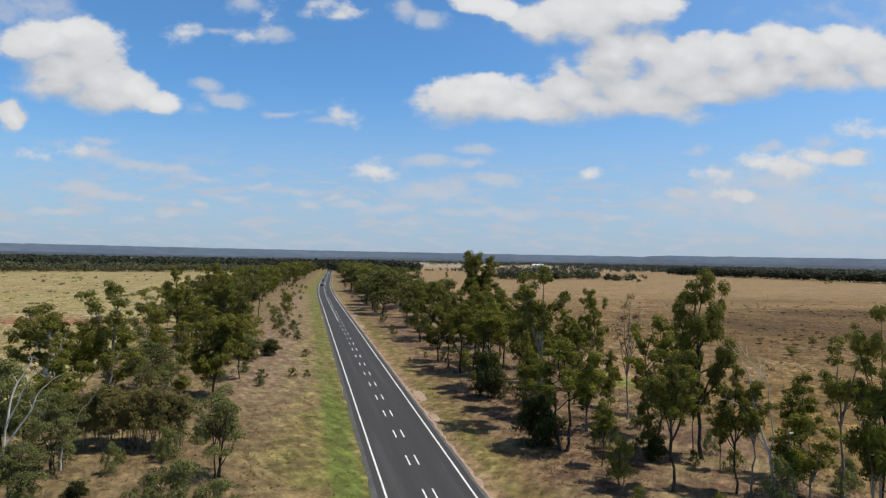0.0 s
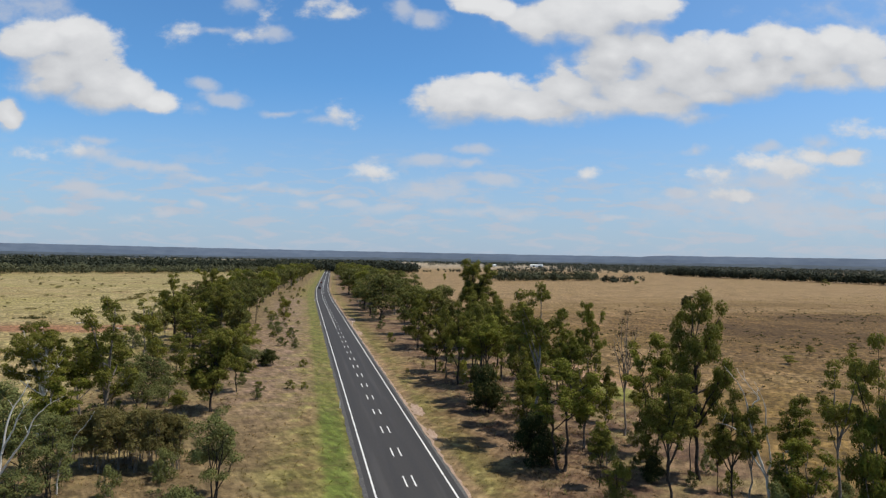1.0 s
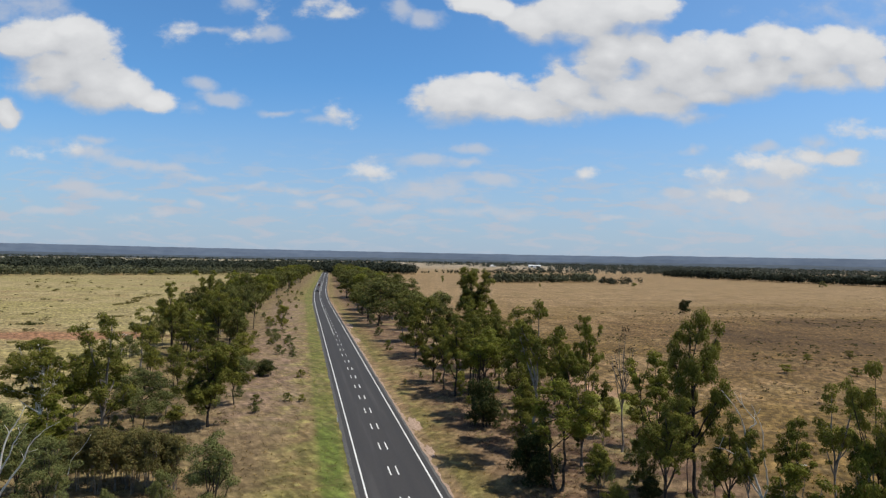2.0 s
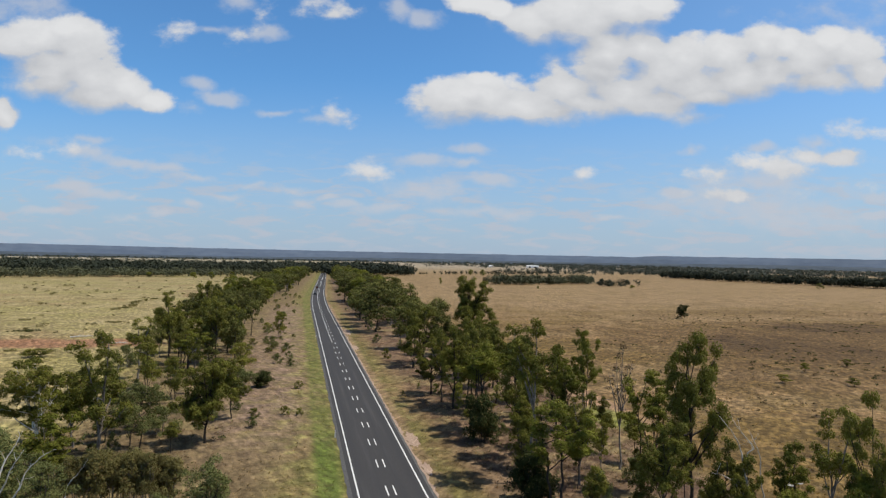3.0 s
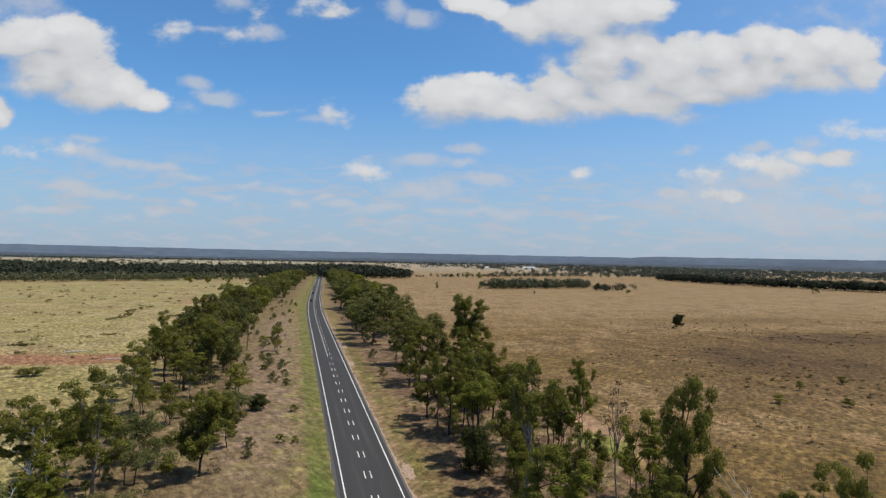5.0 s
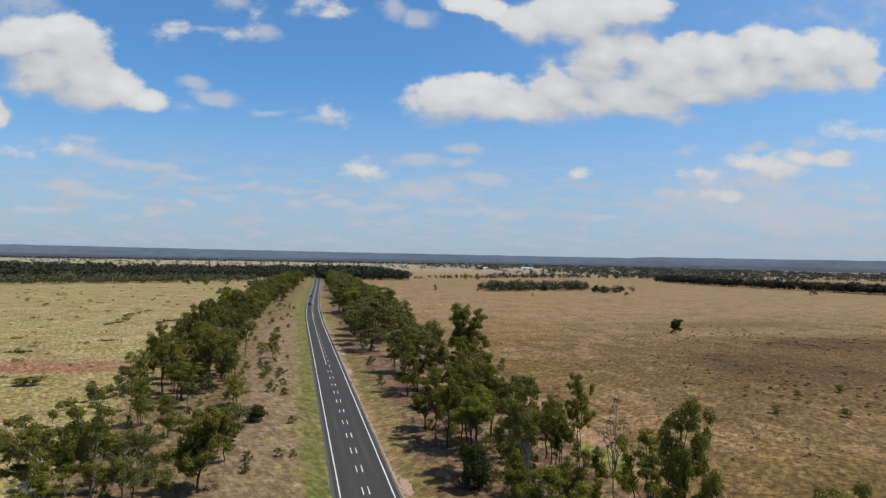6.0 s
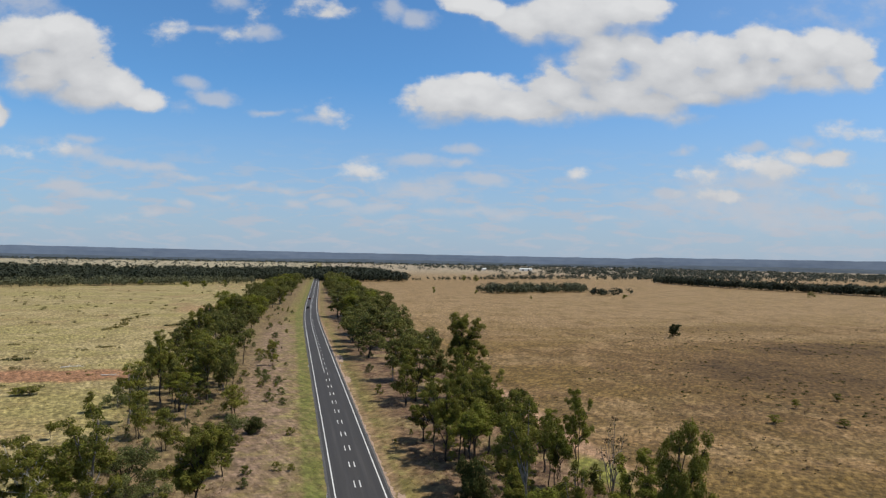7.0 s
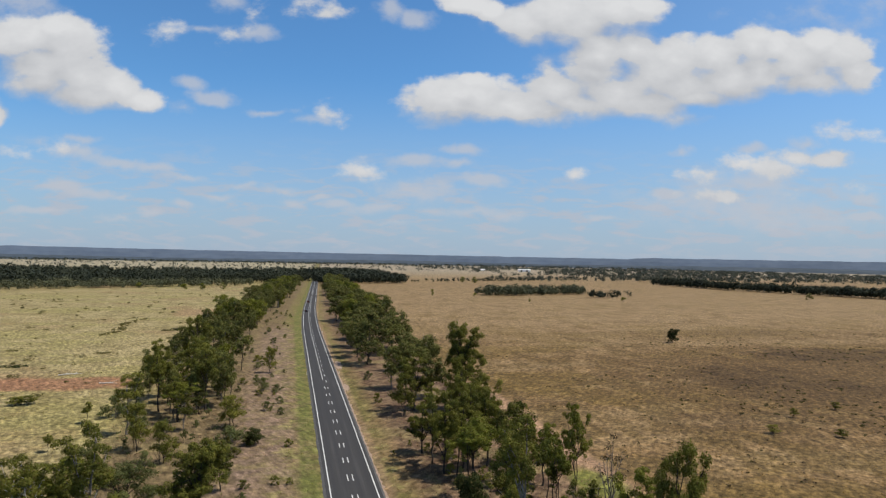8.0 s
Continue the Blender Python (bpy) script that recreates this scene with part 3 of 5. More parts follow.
# ---- the road ----
def make_road():
    road = tagged(new("road", strip("road", -4.15, 4.15, -160, 1000, 0.10, ASPHALT)), "dark asphalt two-lane road with white markings", "road", kind="structure")
    part("road_shoulder", strip("road_shoulder", -4.55, -4.15, -160, 1000, 0.10, SEAL_EDGE, 1.5, 0.10, 3, 0.10), road, "grey worn shoulder")
    part("road_shoulder", strip("road_shoulder", 4.15, 4.5, -160, 1000, 0.10, SEAL_EDGE, 1.5, 0.08, 4, 0.08), road, "grey worn shoulder")
    part("gravel_shoulder", strip("gravel_shoulder", 4.45, 4.85, -160, 330, 0.015, GRAVEL, 1.1, 0.25, 5), road, "pinkish gravel edge")
    for s in (-1, 1):
        part("edge_line", strip("edge_line", s * 3.5 - 0.085, s * 3.5 + 0.085, -160, 1000, 0.104, PAINT, 3.0, 0.012, 6 + s), road, "solid white edge line")
    part("barrier_line", strip("barrier_line", -0.48, -0.34, 187, 1000, 0.104, PAINT, 3.0, 0.01, 9), road, "solid white centre line")
    part("barrier_line", strip("barrier_line", 0.34, 0.48, 420, 1000, 0.104, PAINT, 3.0, 0.01, 10), road, "solid white centre line")
    dash = mesh_of("lane_dash", [(-0.07, -1.45, 0), (0.07, -1.45, 0), (0.07, 1.45, 0), (-0.07, 1.45, 0)], [(0, 1, 2, 3)], PAINT)
    for side, last in ((-0.41, 184.0), (0.41, 418.0)):
        y = 67.5 - 9 * 8
        while y < last:
            d = part("lane_dash", dash, road)
            d.location = (road_x(y) + side, y, 0.104)
            y += 9.0
    return road


make_road()


def make_gravel_patch(x, y, rx, ry, seed):
    rng = np.random.default_rng(seed)
    n = 22
    verts = [(x, y, 0.03)] + [(x + rx * math.cos(a) * k, y + ry * math.sin(a) * k, 0.012) for a, k in
                              ((2 * math.pi * i / n, rng.uniform(0.65, 1.1)) for i in range(n))]
    tagged(new("gravel_patch", mesh_of("gravel_patch", verts, [(0, 1 + i, 1 + (i + 1) % n) for i in range(n)], GRAVEL)),
           "pale pinkish gravel scatter beside the road", "gravel", kind="stuff")


make_gravel_patch(5.6, 86.0, 0.9, 4.2, 1)
make_gravel_patch(5.3, 74.0, 0.6, 2.6, 2)
make_gravel_patch(5.9, 213.0, 1.4, 9.0, 3)
make_gravel_patch(5.4, 176.0, 0.8, 5.0, 4)


# ---- distance: wooded hills on the skyline, built as real ridges far off ----
def make_ridge(name, label, dist, height_at, mat, seed):
    verts, faces = [], []
    n = 420
    for i in range(n):
        az = -60 + 130 * i / (n - 1)
        a = radians(az)
        wob = 3.0 * noise.fractal(Vector((az * 0.7, seed, 0)), 1.0, 2.0, 4) + 1.1 * noise.fractal(Vector((az * 5.0, seed, 5)), 1.0, 2.0, 3)
        h = max(height_at(az) + wob, 3.0)
        for d, z in ((dist - 260, -4.0), (dist - 120, h * 0.62), (dist, h), (dist + 160, -4.0)):
            verts.append((d * math.sin(a), d * math.cos(a), z))
        if i:
            for k in range(3):
                b = 4 * i + k
                faces.append((b - 4, b, b + 1, b - 3))
    tagged(new(name, mesh_of(name, verts, faces, mat)), label, "hills", kind="structure")


# the ridges get their haze from base colour, bluer and paler for the farther
make_ridge("backdrop_hills", "long low wooded hills on the skyline, haze blue in their colour", 4560,
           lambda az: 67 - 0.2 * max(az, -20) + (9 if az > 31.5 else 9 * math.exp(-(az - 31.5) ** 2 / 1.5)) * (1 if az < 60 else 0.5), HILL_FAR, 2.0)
make_ridge("backdrop_foothills", "dark wooded plain below the hills, tinted with haze blue", 3900, lambda az: 20 + 3 * math.sin(az * 0.2), HILL_NEAR, 7.0)


# ---- trees ----
def tube(verts, faces, path, radii, sides=6):
    """A tapered limb along a path of points, added to vertex and face lists."""
    base, last = len(verts), None
    for i, (p, r) in enumerate(zip(path, radii)):
        d = (path[min(i + 1, len(path) - 1)] - path[max(i - 1, 0)]).normalized()
        u = d.cross(Vector((0.31, 0.95, 0.05))).normalized()
        w = d.cross(u)
        for k in range(sides):
            a = 2 * math.pi * k / sides
            verts.append(tuple(p + u * (r * math.cos(a)) + w * (r * math.sin(a))))
        if last is not None:
            for k in range(sides):
                j = (k + 1) % sides
                faces.append((last + k, last + j, last + sides + j, last + sides + k))
        last = base + i * sides
    faces.append(tuple(last + k for k in range(sides)))


def bent(a, b, bow, rng, n=6, wobble=0.06):
    """Points from a to b that bow upwards and wander a little."""
    span = (b - a).length
    pts = []
    for i in range(n + 1):
        t = i / n
        p = a.lerp(b, t)
        p.z += bow * span * 4 * t * (1 - t)
        if 0 < i < n:
            p += Vector(rng.uniform(-1, 1, 3)) * wobble * span
        pts.append(p)
    return pts


def leaves_at(rng, centres, radii, per, size, droop=0.35, flat=0.7):
    """Blades on the rims of domed clumps, most of them facing outwards: an array (n, 3, 3)."""
    out = []
    for c, r in zip(centres, radii):
        n = max(4, int(per * r * r))
        d = rng.normal(size=(n, 3))
        d /= np.linalg.norm(d, axis=1)[:, None]
        under = d[:, 2] < -0.25
        d[under, 2] *= rng.uniform(-0.6, 0.9, under.sum())
        d /= np.linalg.norm(d, axis=1)[:, None]
        lumpy = 1.0 + 0.22 * np.sin(d @ rng.normal(size=(3, 3)) * 3.0 + rng.uniform(0, 6.28, 3)).sum(axis=1) / 1.7
        p = np.array(c) + d * (r * lumpy * rng.uniform(0.35, 1.0, n) ** 0.4)[:, None] * np.array([1, 1, flat])
        p += rng.normal(size=(n, 3)) * 0.06 * r
        face = d * 1.0 + rng.normal(size=(n, 3)) * 0.42
        face[:, 2] += 0.25
        ax = rng.normal(size=(n, 3))
        ax[:, 2] -= droop * 2
        side = np.cross(face, ax)
        side /= np.linalg.norm(side, axis=1)[:, None]
        ax = np.cross(side, face)
        ax /= np.linalg.norm(ax, axis=1)[:, None]
        ln = size * rng.uniform(0.6, 1.35, n)[:, None]
        wd = ln * rng.uniform(0.4, 0.65, n)[:, None]
        out.append(np.stack([p - ax * ln * 0.4 - side * wd * 0.5, p - ax * ln * 0.4 + side * wd * 0.5, p + ax * ln * 0.6], axis=1))
    return np.concatenate(out)


def arc(a, b, c, n):
    """Points of a curve from a to c that leaves towards b."""
    return [a.lerp(b, i / n).lerp(b.lerp(c, i / n), i / n) for i in range(n + 1)]


def grow(name, seed, height, spread, bark, leaf, limbs=7, tufts=5, clump=(0.5, 0.95), per=230, blade=0.27, crown_from=0.4, low=0.6, stems=1,
         trunk=0.17, lean=0.03, flat=0.85, bare=0, sides=6, droop=0.35):
    """A tree with its foot at the origin: stems and rising limbs in one mesh, leaves in lobes at the limbs' ends in another."""
    rng = np.random.default_rng(seed)
    root = new(name)
    verts, faces, centres, sizes, spines = [], [], [], [], []
    for s in range(stems):
        a = rng.uniform(0, 6.28)
        out = Vector((math.cos(a), math.sin(a), 0))
        foot = out * (0.0 if stems == 1 else spread * rng.uniform(0.03, 0.14))
        tip = Vector((rng.normal() * lean * height, rng.normal() * lean * height, height * rng.uniform(0.8, 0.88)))
        if stems > 1:
            tip += out * spread * rng.uniform(0.08, 0.26)
        foot.z = -0.25
        spine = bent(foot, tip, 0.0, rng, 9, 0.016)
        r0 = trunk * (1.0 if stems == 1 else rng.uniform(0.5, 0.8))
        tube(verts, faces, spine, [r0 * (1.35 if i == 0 else 1.0 - 0.82 * i / 9) for i in range(10)], sides + 1)
        spines.append((spine, r0))
    for i in range(limbs):
        spine, r0 = spines[i % len(spines)]
        leader = i < len(spines)
        a = 2.399 * i + rng.uniform(-0.4, 0.4)
        up = rng.uniform(crown_from * 0.7, 0.72) if not leader else 0.74
        f = up * 9 / 0.9
        k = min(int(f), 8)
        start = spine[k].lerp(spine[k + 1], f - k)
        top = rng.uniform(low, 0.97) if not leader else rng.uniform(0.95, 1.0)
        reach = spread / 2 * (rng.uniform(0.5, 0.95) if not leader else rng.uniform(0.02, 0.25)) * (1.15 - 0.45 * max(top - 0.5, 0))
        size_here = rng.uniform(*clump)
        end = Vector((reach * math.cos(a), reach * math.sin(a), max(height * top - size_here * 0.7, start.z * 0.8)))
        way = Vector((start.x + (end.x - start.x) * 0.55, start.y + (end.y - start.y) * 0.55, start.z + 0.5 * (end.z - start.z)))
        limb = arc(start, way, end, 6)
        limb = [p + Vector(rng.uniform(-1, 1, 3)) * (0.03 * reach if 0 < n < 6 else 0) for n, p in enumerate(limb)]
        r1 = r0 * (1 - 0.75 * up) * 0.6
        tube(verts, faces, limb, [r1 * (1 - 0.82 * n / 6) + 0.012 for n in range(7)], sides - 1)
        for n in range(tufts):
            t = 6 * (1.0 if n == 0 else rng.uniform(0.42, 1.0))
            q = min(int(t), 5)
            at = limb[q].lerp(limb[q + 1], t - q)
            size = rng.uniform(*clump) * (1.0 if n == 0 else rng.uniform(0.55, 1.0))
            off = Vector(np.clip(rng.normal(size=3), -1.5, 1.5)) * (0.25 if n == 0 else 1.05) * size
            off.z = off.z * 0.9
            goal = at + off
            goal.z = min(max(goal.z, size * 0.5), height - size * 0.55)
            if len(spines) <= i < len(spines) + bare:
                goal = at + off * 1.7 + Vector((0, 0, abs(off.z)))
                tube(verts, faces, bent(at, goal, 0.05, rng, 3, 0.09), [r1 * 0.45 + 0.012, r1 * 0.3 + 0.01, r1 * 0.2 + 0.008, 0.006], 4)
                continue
            tube(verts, faces, bent(at, goal, 0.04, rng, 2, 0.05), [r1 * 0.35 + 0.01, r1 * 0.22 + 0.007, 0.006], 4 if sides > 5 else 3)
            centres.append(tuple(goal))
            sizes.append(size)
    me = mesh_of("trunk", verts, faces, bark)
    me.polygons.foreach_set("use_smooth", [True] * len(me.polygons))
    part("trunk", me, root)
    if centres:
        blades = leaves_at(rng, centres, sizes, per, blade, droop, flat)
        part("crown", blades_mesh("crown", blades, leaf), root)
        tips = blades[:, 2]
        height, spread = float(np.percentile(tips[:, 2], 99.5)), 2.1 * float(np.percentile(np.hypot(tips[:, 0], tips[:, 1]), 95))
    root["made_h"], root["made_w"] = height, spread
    return root


KINDS = {
    "gum_a": ("gum_tree", "tall open-crowned gum tree with dark trunk", "tree", dict(seed=11, height=15, spread=6.5, bark=BARK_DARK, leaf=LEAF_GUM, limbs=11, crown_from=0.52, tufts=9, clump=(0.39, 0.78), low=0.6, per=620, blade=0.21, flat=0.92)),
    "gum_b": ("gum_tree", "tall slender gum tree with sparse olive crown", "tree", dict(seed=12, height=14, spread=5.0, bark=BARK_GREY, leaf=LEAF_GUM, limbs=8, tufts=9, clump=(0.36, 0.68), crown_from=0.56, lean=0.05, per=620, blade=0.21, low=0.66, flat=0.92)),
    "gum_c": ("gum_tree", "forked gum tree with clumped green crown", "tree", dict(seed=13, height=13, spread=6.0, bark=BARK_DARK, leaf=LEAF_BRIGHT, limbs=11, clump=(0.36, 0.71), crown_from=0.46, stems=2, trunk=0.2, low=0.54, tufts=9, per=620, blade=0.21, flat=0.92)),
    "gum_d": ("gum_tree", "upright gum tree with clustered olive foliage", "tree", dict(seed=14, height=13, spread=5.5, bark=BARK_GREY, leaf=LEAF_GUM, limbs=12, tufts=9, clump=(0.39, 0.78), crown_from=0.25, low=0.4, per=620, blade=0.21, flat=0.92)),
    "gum_e": ("gum_tree", "broad dense gum tree with heavy green crown", "tree", dict(seed=15, height=13, spread=8.0, bark=BARK_DARK, leaf=LEAF_GUM, limbs=15, clump=(0.45, 0.86), per=620, blade=0.21, crown_from=0.28, low=0.38, trunk=0.22, tufts=9, flat=0.92)),
    "round": ("round_gum_tree", "round-crowned green gum tree on a bare trunk", "tree", dict(seed=16, height=10.5, spread=6.4, bark=BARK_DARK, leaf=LEAF_GUM, limbs=28, clump=(0.42, 0.80), crown_from=0.33, low=0.38, per=620, blade=0.21, tufts=9)),
    "white": ("white_gum_tree", "gum tree with pale white limbs and dark leaves", "tree", dict(seed=17, height=12.5, spread=6.5, bark=BARK_PALE, leaf=LEAF_GUM, limbs=22, clump=(0.36, 0.71), crown_from=0.45, low=0.56, bare=3, stems=2, trunk=0.24, tufts=9, per=620, blade=0.21)),
    "fresh": ("fresh_gum_tree", "bright green young gum tree, many-limbed", "tree", dict(seed=18, height=8, spread=4.6, bark=BARK_GREY, leaf=LEAF_BRIGHT, limbs=11, clump=(0.36, 0.68), crown_from=0.22, low=0.42, stems=2, trunk=0.14, tufts=9, per=620, blade=0.21)),
    "slim": ("slim_gum_tree", "thin young gum tree with small crown", "tree", dict(seed=19, height=8, spread=2.8, bark=BARK_DARK, leaf=LEAF_GUM, limbs=7, tufts=9, clump=(0.34, 0.64), crown_from=0.52, trunk=0.09, per=620, blade=0.21)),
    "sapling": ("cypress_sapling", "dense olive-brown sapling with many thin stems", "tree", dict(seed=20, height=5.6, spread=2.0, bark=BARK_GREY, leaf=LEAF_OLIVE, limbs=17, tufts=4, clump=(0.32, 0.55), per=650, blade=0.17, crown_from=0.45, low=0.5, stems=5, trunk=0.06, flat=1.3)),
    "acacia": ("wattle_tree", "spreading grey-green wattle with low flat crown", "tree", dict(seed=21, height=6, spread=6.5, bark=BARK_DARK, leaf=LEAF_GREY, limbs=13, clump=(0.45, 0.85), per=400, blade=0.2, crown_from=0.35, low=0.55, stems=2, flat=0.65, trunk=0.14, tufts=5)),
    "grey": ("grey_gum_tree", "grey-leaved gum tree with dark trunk", "tree", dict(seed=22, height=9.5, spread=5.0, bark=BARK_DARK, leaf=LEAF_GREY, limbs=16, clump=(0.5, 0.9), crown_from=0.14, low=0.28, stems=3, per=360, blade=0.21, tufts=5)),
    "dry": ("dry_gum_tree", "half-dead gum tree with thin brown leaves", "tree", dict(seed=23, height=15, spread=4.0, bark=BARK_GREY, leaf=LEAF_DRY, limbs=11, tufts=4, clump=(0.4, 0.75), per=150, blade=0.2, crown_from=0.5, bare=5, trunk=0.14)),
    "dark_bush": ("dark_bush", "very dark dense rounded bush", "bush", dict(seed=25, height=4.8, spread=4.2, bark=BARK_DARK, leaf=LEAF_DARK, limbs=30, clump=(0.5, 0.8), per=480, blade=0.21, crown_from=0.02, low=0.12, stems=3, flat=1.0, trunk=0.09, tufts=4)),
    "dense": ("dense_small_tree", "dark leafy small tree, branched to the ground", "tree", dict(seed=26, height=6.5, spread=4.3, bark=BARK_DARK, leaf=LEAF_GUM, limbs=15, tufts=4, clump=(0.45, 0.85), per=270, blade=0.24, crown_from=0.08, low=0.25, stems=3, flat=0.9, trunk=0.1, sides=4)),
    "tall": ("gum_tree", "very tall gum tree with a broad domed crown", "tree", dict(seed=35, height=20, spread=9.0, bark=BARK_DARK, leaf=LEAF_GUM, limbs=26, tufts=8, clump=(0.6, 1.0), per=420, blade=0.27, crown_from=0.4, low=0.46, flat=0.95, trunk=0.28)),
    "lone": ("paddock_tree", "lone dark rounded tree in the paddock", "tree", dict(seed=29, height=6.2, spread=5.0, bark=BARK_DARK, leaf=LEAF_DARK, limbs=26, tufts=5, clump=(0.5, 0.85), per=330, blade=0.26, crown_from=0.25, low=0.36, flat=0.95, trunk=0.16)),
    "grey_shrub": ("grey_shrub", "soft grey-green rounded shrub", "shrub", dict(seed=27, height=3.0, spread=3.6, bark=BARK_GREY, leaf=LEAF_GREY, limbs=14, tufts=4, clump=(0.35, 0.6), per=430, blade=0.18, crown_from=0.05, low=0.3, stems=4, flat=0.85, trunk=0.05, sides=4)),
    "shrub": ("green_shrub", "small dark green shrub in dry grass", "shrub", dict(seed=28, height=1.3, spread=1.6, bark=BARK_GREY, leaf=LEAF_GUM, limbs=8, tufts=3, clump=(0.2, 0.34), per=900, blade=0.13, crown_from=0.05, low=0.3, stems=3, flat=0.9, trunk=0.03, sides=4)),
    "far_a": ("gum_tree", "leafy gum tree in the roadside belt", "tree", dict(seed=31, height=13, spread=8.0, bark=BARK_DARK, leaf=LEAF_BELT, limbs=11, tufts=4, clump=(0.9, 1.6), per=84, blade=0.50, crown_from=0.16, low=0.3, sides=4, flat=0.92)),
    "far_b": ("gum_tree", "open gum tree in the roadside belt", "tree", dict(seed=32, height=13, spread=6.5, bark=BARK_GREY, leaf=LEAF_BELT, limbs=11, tufts=4, clump=(0.8, 1.4), per=84, blade=0.50, crown_from=0.32, low=0.45, sides=4, flat=0.92)),
    "far_c": ("gum_tree", "bushy gum tree in the roadside belt", "tree", dict(seed=33, height=10, spread=7.0, bark=BARK_DARK, leaf=LEAF_BRIGHT, limbs=11, tufts=4, clump=(0.8, 1.4), per=84, blade=0.50, crown_from=0.1, low=0.25, stems=2, sides=4, flat=0.92)),
    "far_d": ("gum_tree", "upright gum tree in the roadside belt", "tree", dict(seed=34, height=13, spread=6.0, bark=BARK_DARK, leaf=LEAF_BELT, limbs=11, tufts=4, clump=(0.8, 1.4), per=84, blade=0.50, crown_from=0.22, low=0.4, sides=4, flat=0.92)),
}
VARIANTS = dict(gum_a=4, gum_b=2, gum_c=4, gum_d=3, gum_e=4, far_a=4, far_b=3, far_c=3, far_d=3, dense=2, grey=3, fresh=3, sapling=3, grey_shrub=2, slim=3)
first, planted = {}, collections.Counter()
turns = np.random.default_rng(77)


def plant(kind, x, y, height, width, label="", group_name=""):
    """A tree or shrub of a kind, scaled to its height and crown width, standing at x, y."""
    name, words, category, how = KINDS[kind]
    m = Matrix.Translation((x, y, -0.03)) @ Matrix.Rotation(turns.uniform(0, 6.28), 4, "Z")
    form = planted[kind] % VARIANTS.get(kind, 1)
    planted[kind] += 1
    key = (kind, form)
    if key not in first:
        first[key] = ob = grow(name, **{**how, "seed": how["seed"] + 100 * form})
        size = Matrix.Diagonal((width / ob["made_w"], width / ob["made_w"], height / ob["made_h"], 1))
        ob.matrix_basis = m @ size
    else:
        src = first[key]
        s = src.scale
        size = Matrix.Diagonal((width / src["made_w"] / s.x, width / src["made_w"] / s.y, height / src["made_h"] / s.z, 1))
        ob = copy_thing(src, m @ size)
    return tagged(ob, label or words, category, group_name)


plant("round", -21.7, 89.0, 10.9, 7.6)
plant("slim", -19.7, 101.3, 6.8, 3.7, "small gum tree beside the round-crowned tree")
plant("white", -39.0, 79.2, 12.8, 7.0)
plant("gum_d", -33.2, 83.4, 15.2, 8.0, "dark-trunked gum tree with broad dense crown")
plant("gum_a", -38.4, 154.5, 16.3, 7.5)
plant("dense", -30.5, 116.0, 7.4, 4.3)
plant("gum_c", -32.3, 145.6, 8.1, 8.2)
plant("gum_e", -41.3, 169.2, 11.4, 8.6)
plant("gum_a", -28.5, 153.6, 15.2, 7.4)
plant("gum_b", -45.9, 215.1, 9.3, 6.6)
plant("far_c", -35.1, 171.5, 8.6, 7.3)
plant("gum_e", -34.1, 178.4, 13.4, 8.4)
plant("dense", -21.3, 138.2, 6.7, 5.7)
plant("dark_bush", -16.4, 125.2, 3.1, 3.7, "dark green rounded bush in dry grass")
plant("grey_shrub", -20.4, 122.3, 4.3, 6.1)
plant("dense", -15.6, 201.0, 7.8, 4.2)
plant("grey_shrub", -16.6, 174.4, 3.6, 4.3)
plant("grey_shrub", -14.8, 152.0, 2.2, 2.7)
plant("shrub", -11.7, 102.7, 1.4, 1.8)
plant("shrub", -9.5, 102.3, 1.2, 1.6)
plant("shrub", -17.5, 168.9, 1.4, 2.7)
plant("shrub", -20.5, 223.0, 2.3, 3.9)
plant("shrub", -9.8, 122.9, 1.5, 2.0)
plant("shrub", -22.3, 184.3, 1.9, 2.9)
plant("grey_shrub", -13.0, 171.7, 2.2, 3.6)
for sx, sy, sh in ((-29.4, 66.6, 5.6), (-26.2, 66.9, 5.4), (-24.4, 67.0, 5.2), (-23.0, 67.6, 5.0), (-31.6, 68.0, 4.8), (-25.6, 69.0, 5.2), (-21.5, 65.6, 5.3)):
    plant("sapling", sx, sy, sh, 2.6)
plant("fresh", -36.6, 78.0, 7.0, 5.6)
plant("acacia", -30.0, 87.0, 5.6, 6.6)
plant("sapling", -30.5, 67.0, 5.4, 2.6)
plant("sapling", -28.4, 65.8, 6.3, 2.8)
plant("sapling", -27.2, 66.3, 5.3, 2.5)
plant("sapling", -25.3, 65.3, 6.2, 2.9)
plant("sapling", -23.7, 65.0, 6.0, 2.6)
plant("sapling", -22.2, 66.6, 5.1, 2.5)
plant("sapling", -30.3, 68.8, 4.6, 2.5)
plant("sapling", -26.8, 68.3, 5.2, 2.7)
plant("sapling", -28.7, 69.6, 5.2, 2.7)
plant("grey", -17.1, 57.1, 7.5, 4.5, "leafy many-stemmed tree beside the verge")
plant("grey_shrub", -18.6, 49.7, 3.8, 4.0)
plant("grey_shrub", -20.9, 49.8, 2.9, 3.4)
plant("grey_shrub", -16.0, 49.8, 2.2, 3.0)
plant("dark_bush", -26.8, 52.8, 1.6, 1.8, "small dark bush in dry litter")
plant("grey", -29.6, 49.5, 5.4, 5.0)
plant("grey", -30.9, 59.5, 7.2, 4.4)
plant("grey", -36.0, 62.5, 9.6, 6.0)
plant("fresh", -37.5, 90.3, 9.2, 7.4)
plant("acacia", -31.7, 95.7, 6.8, 8.4)
plant("grey", -35.6, 66.9, 5.8, 4.4)
plant("fresh", -35.1, 74.8, 4.8, 3.7)
plant("grey_shrub", -36.4, 106.2, 3.1, 4.5)
plant("grey_shrub", -28.3, 94.5, 3.9, 5.6)
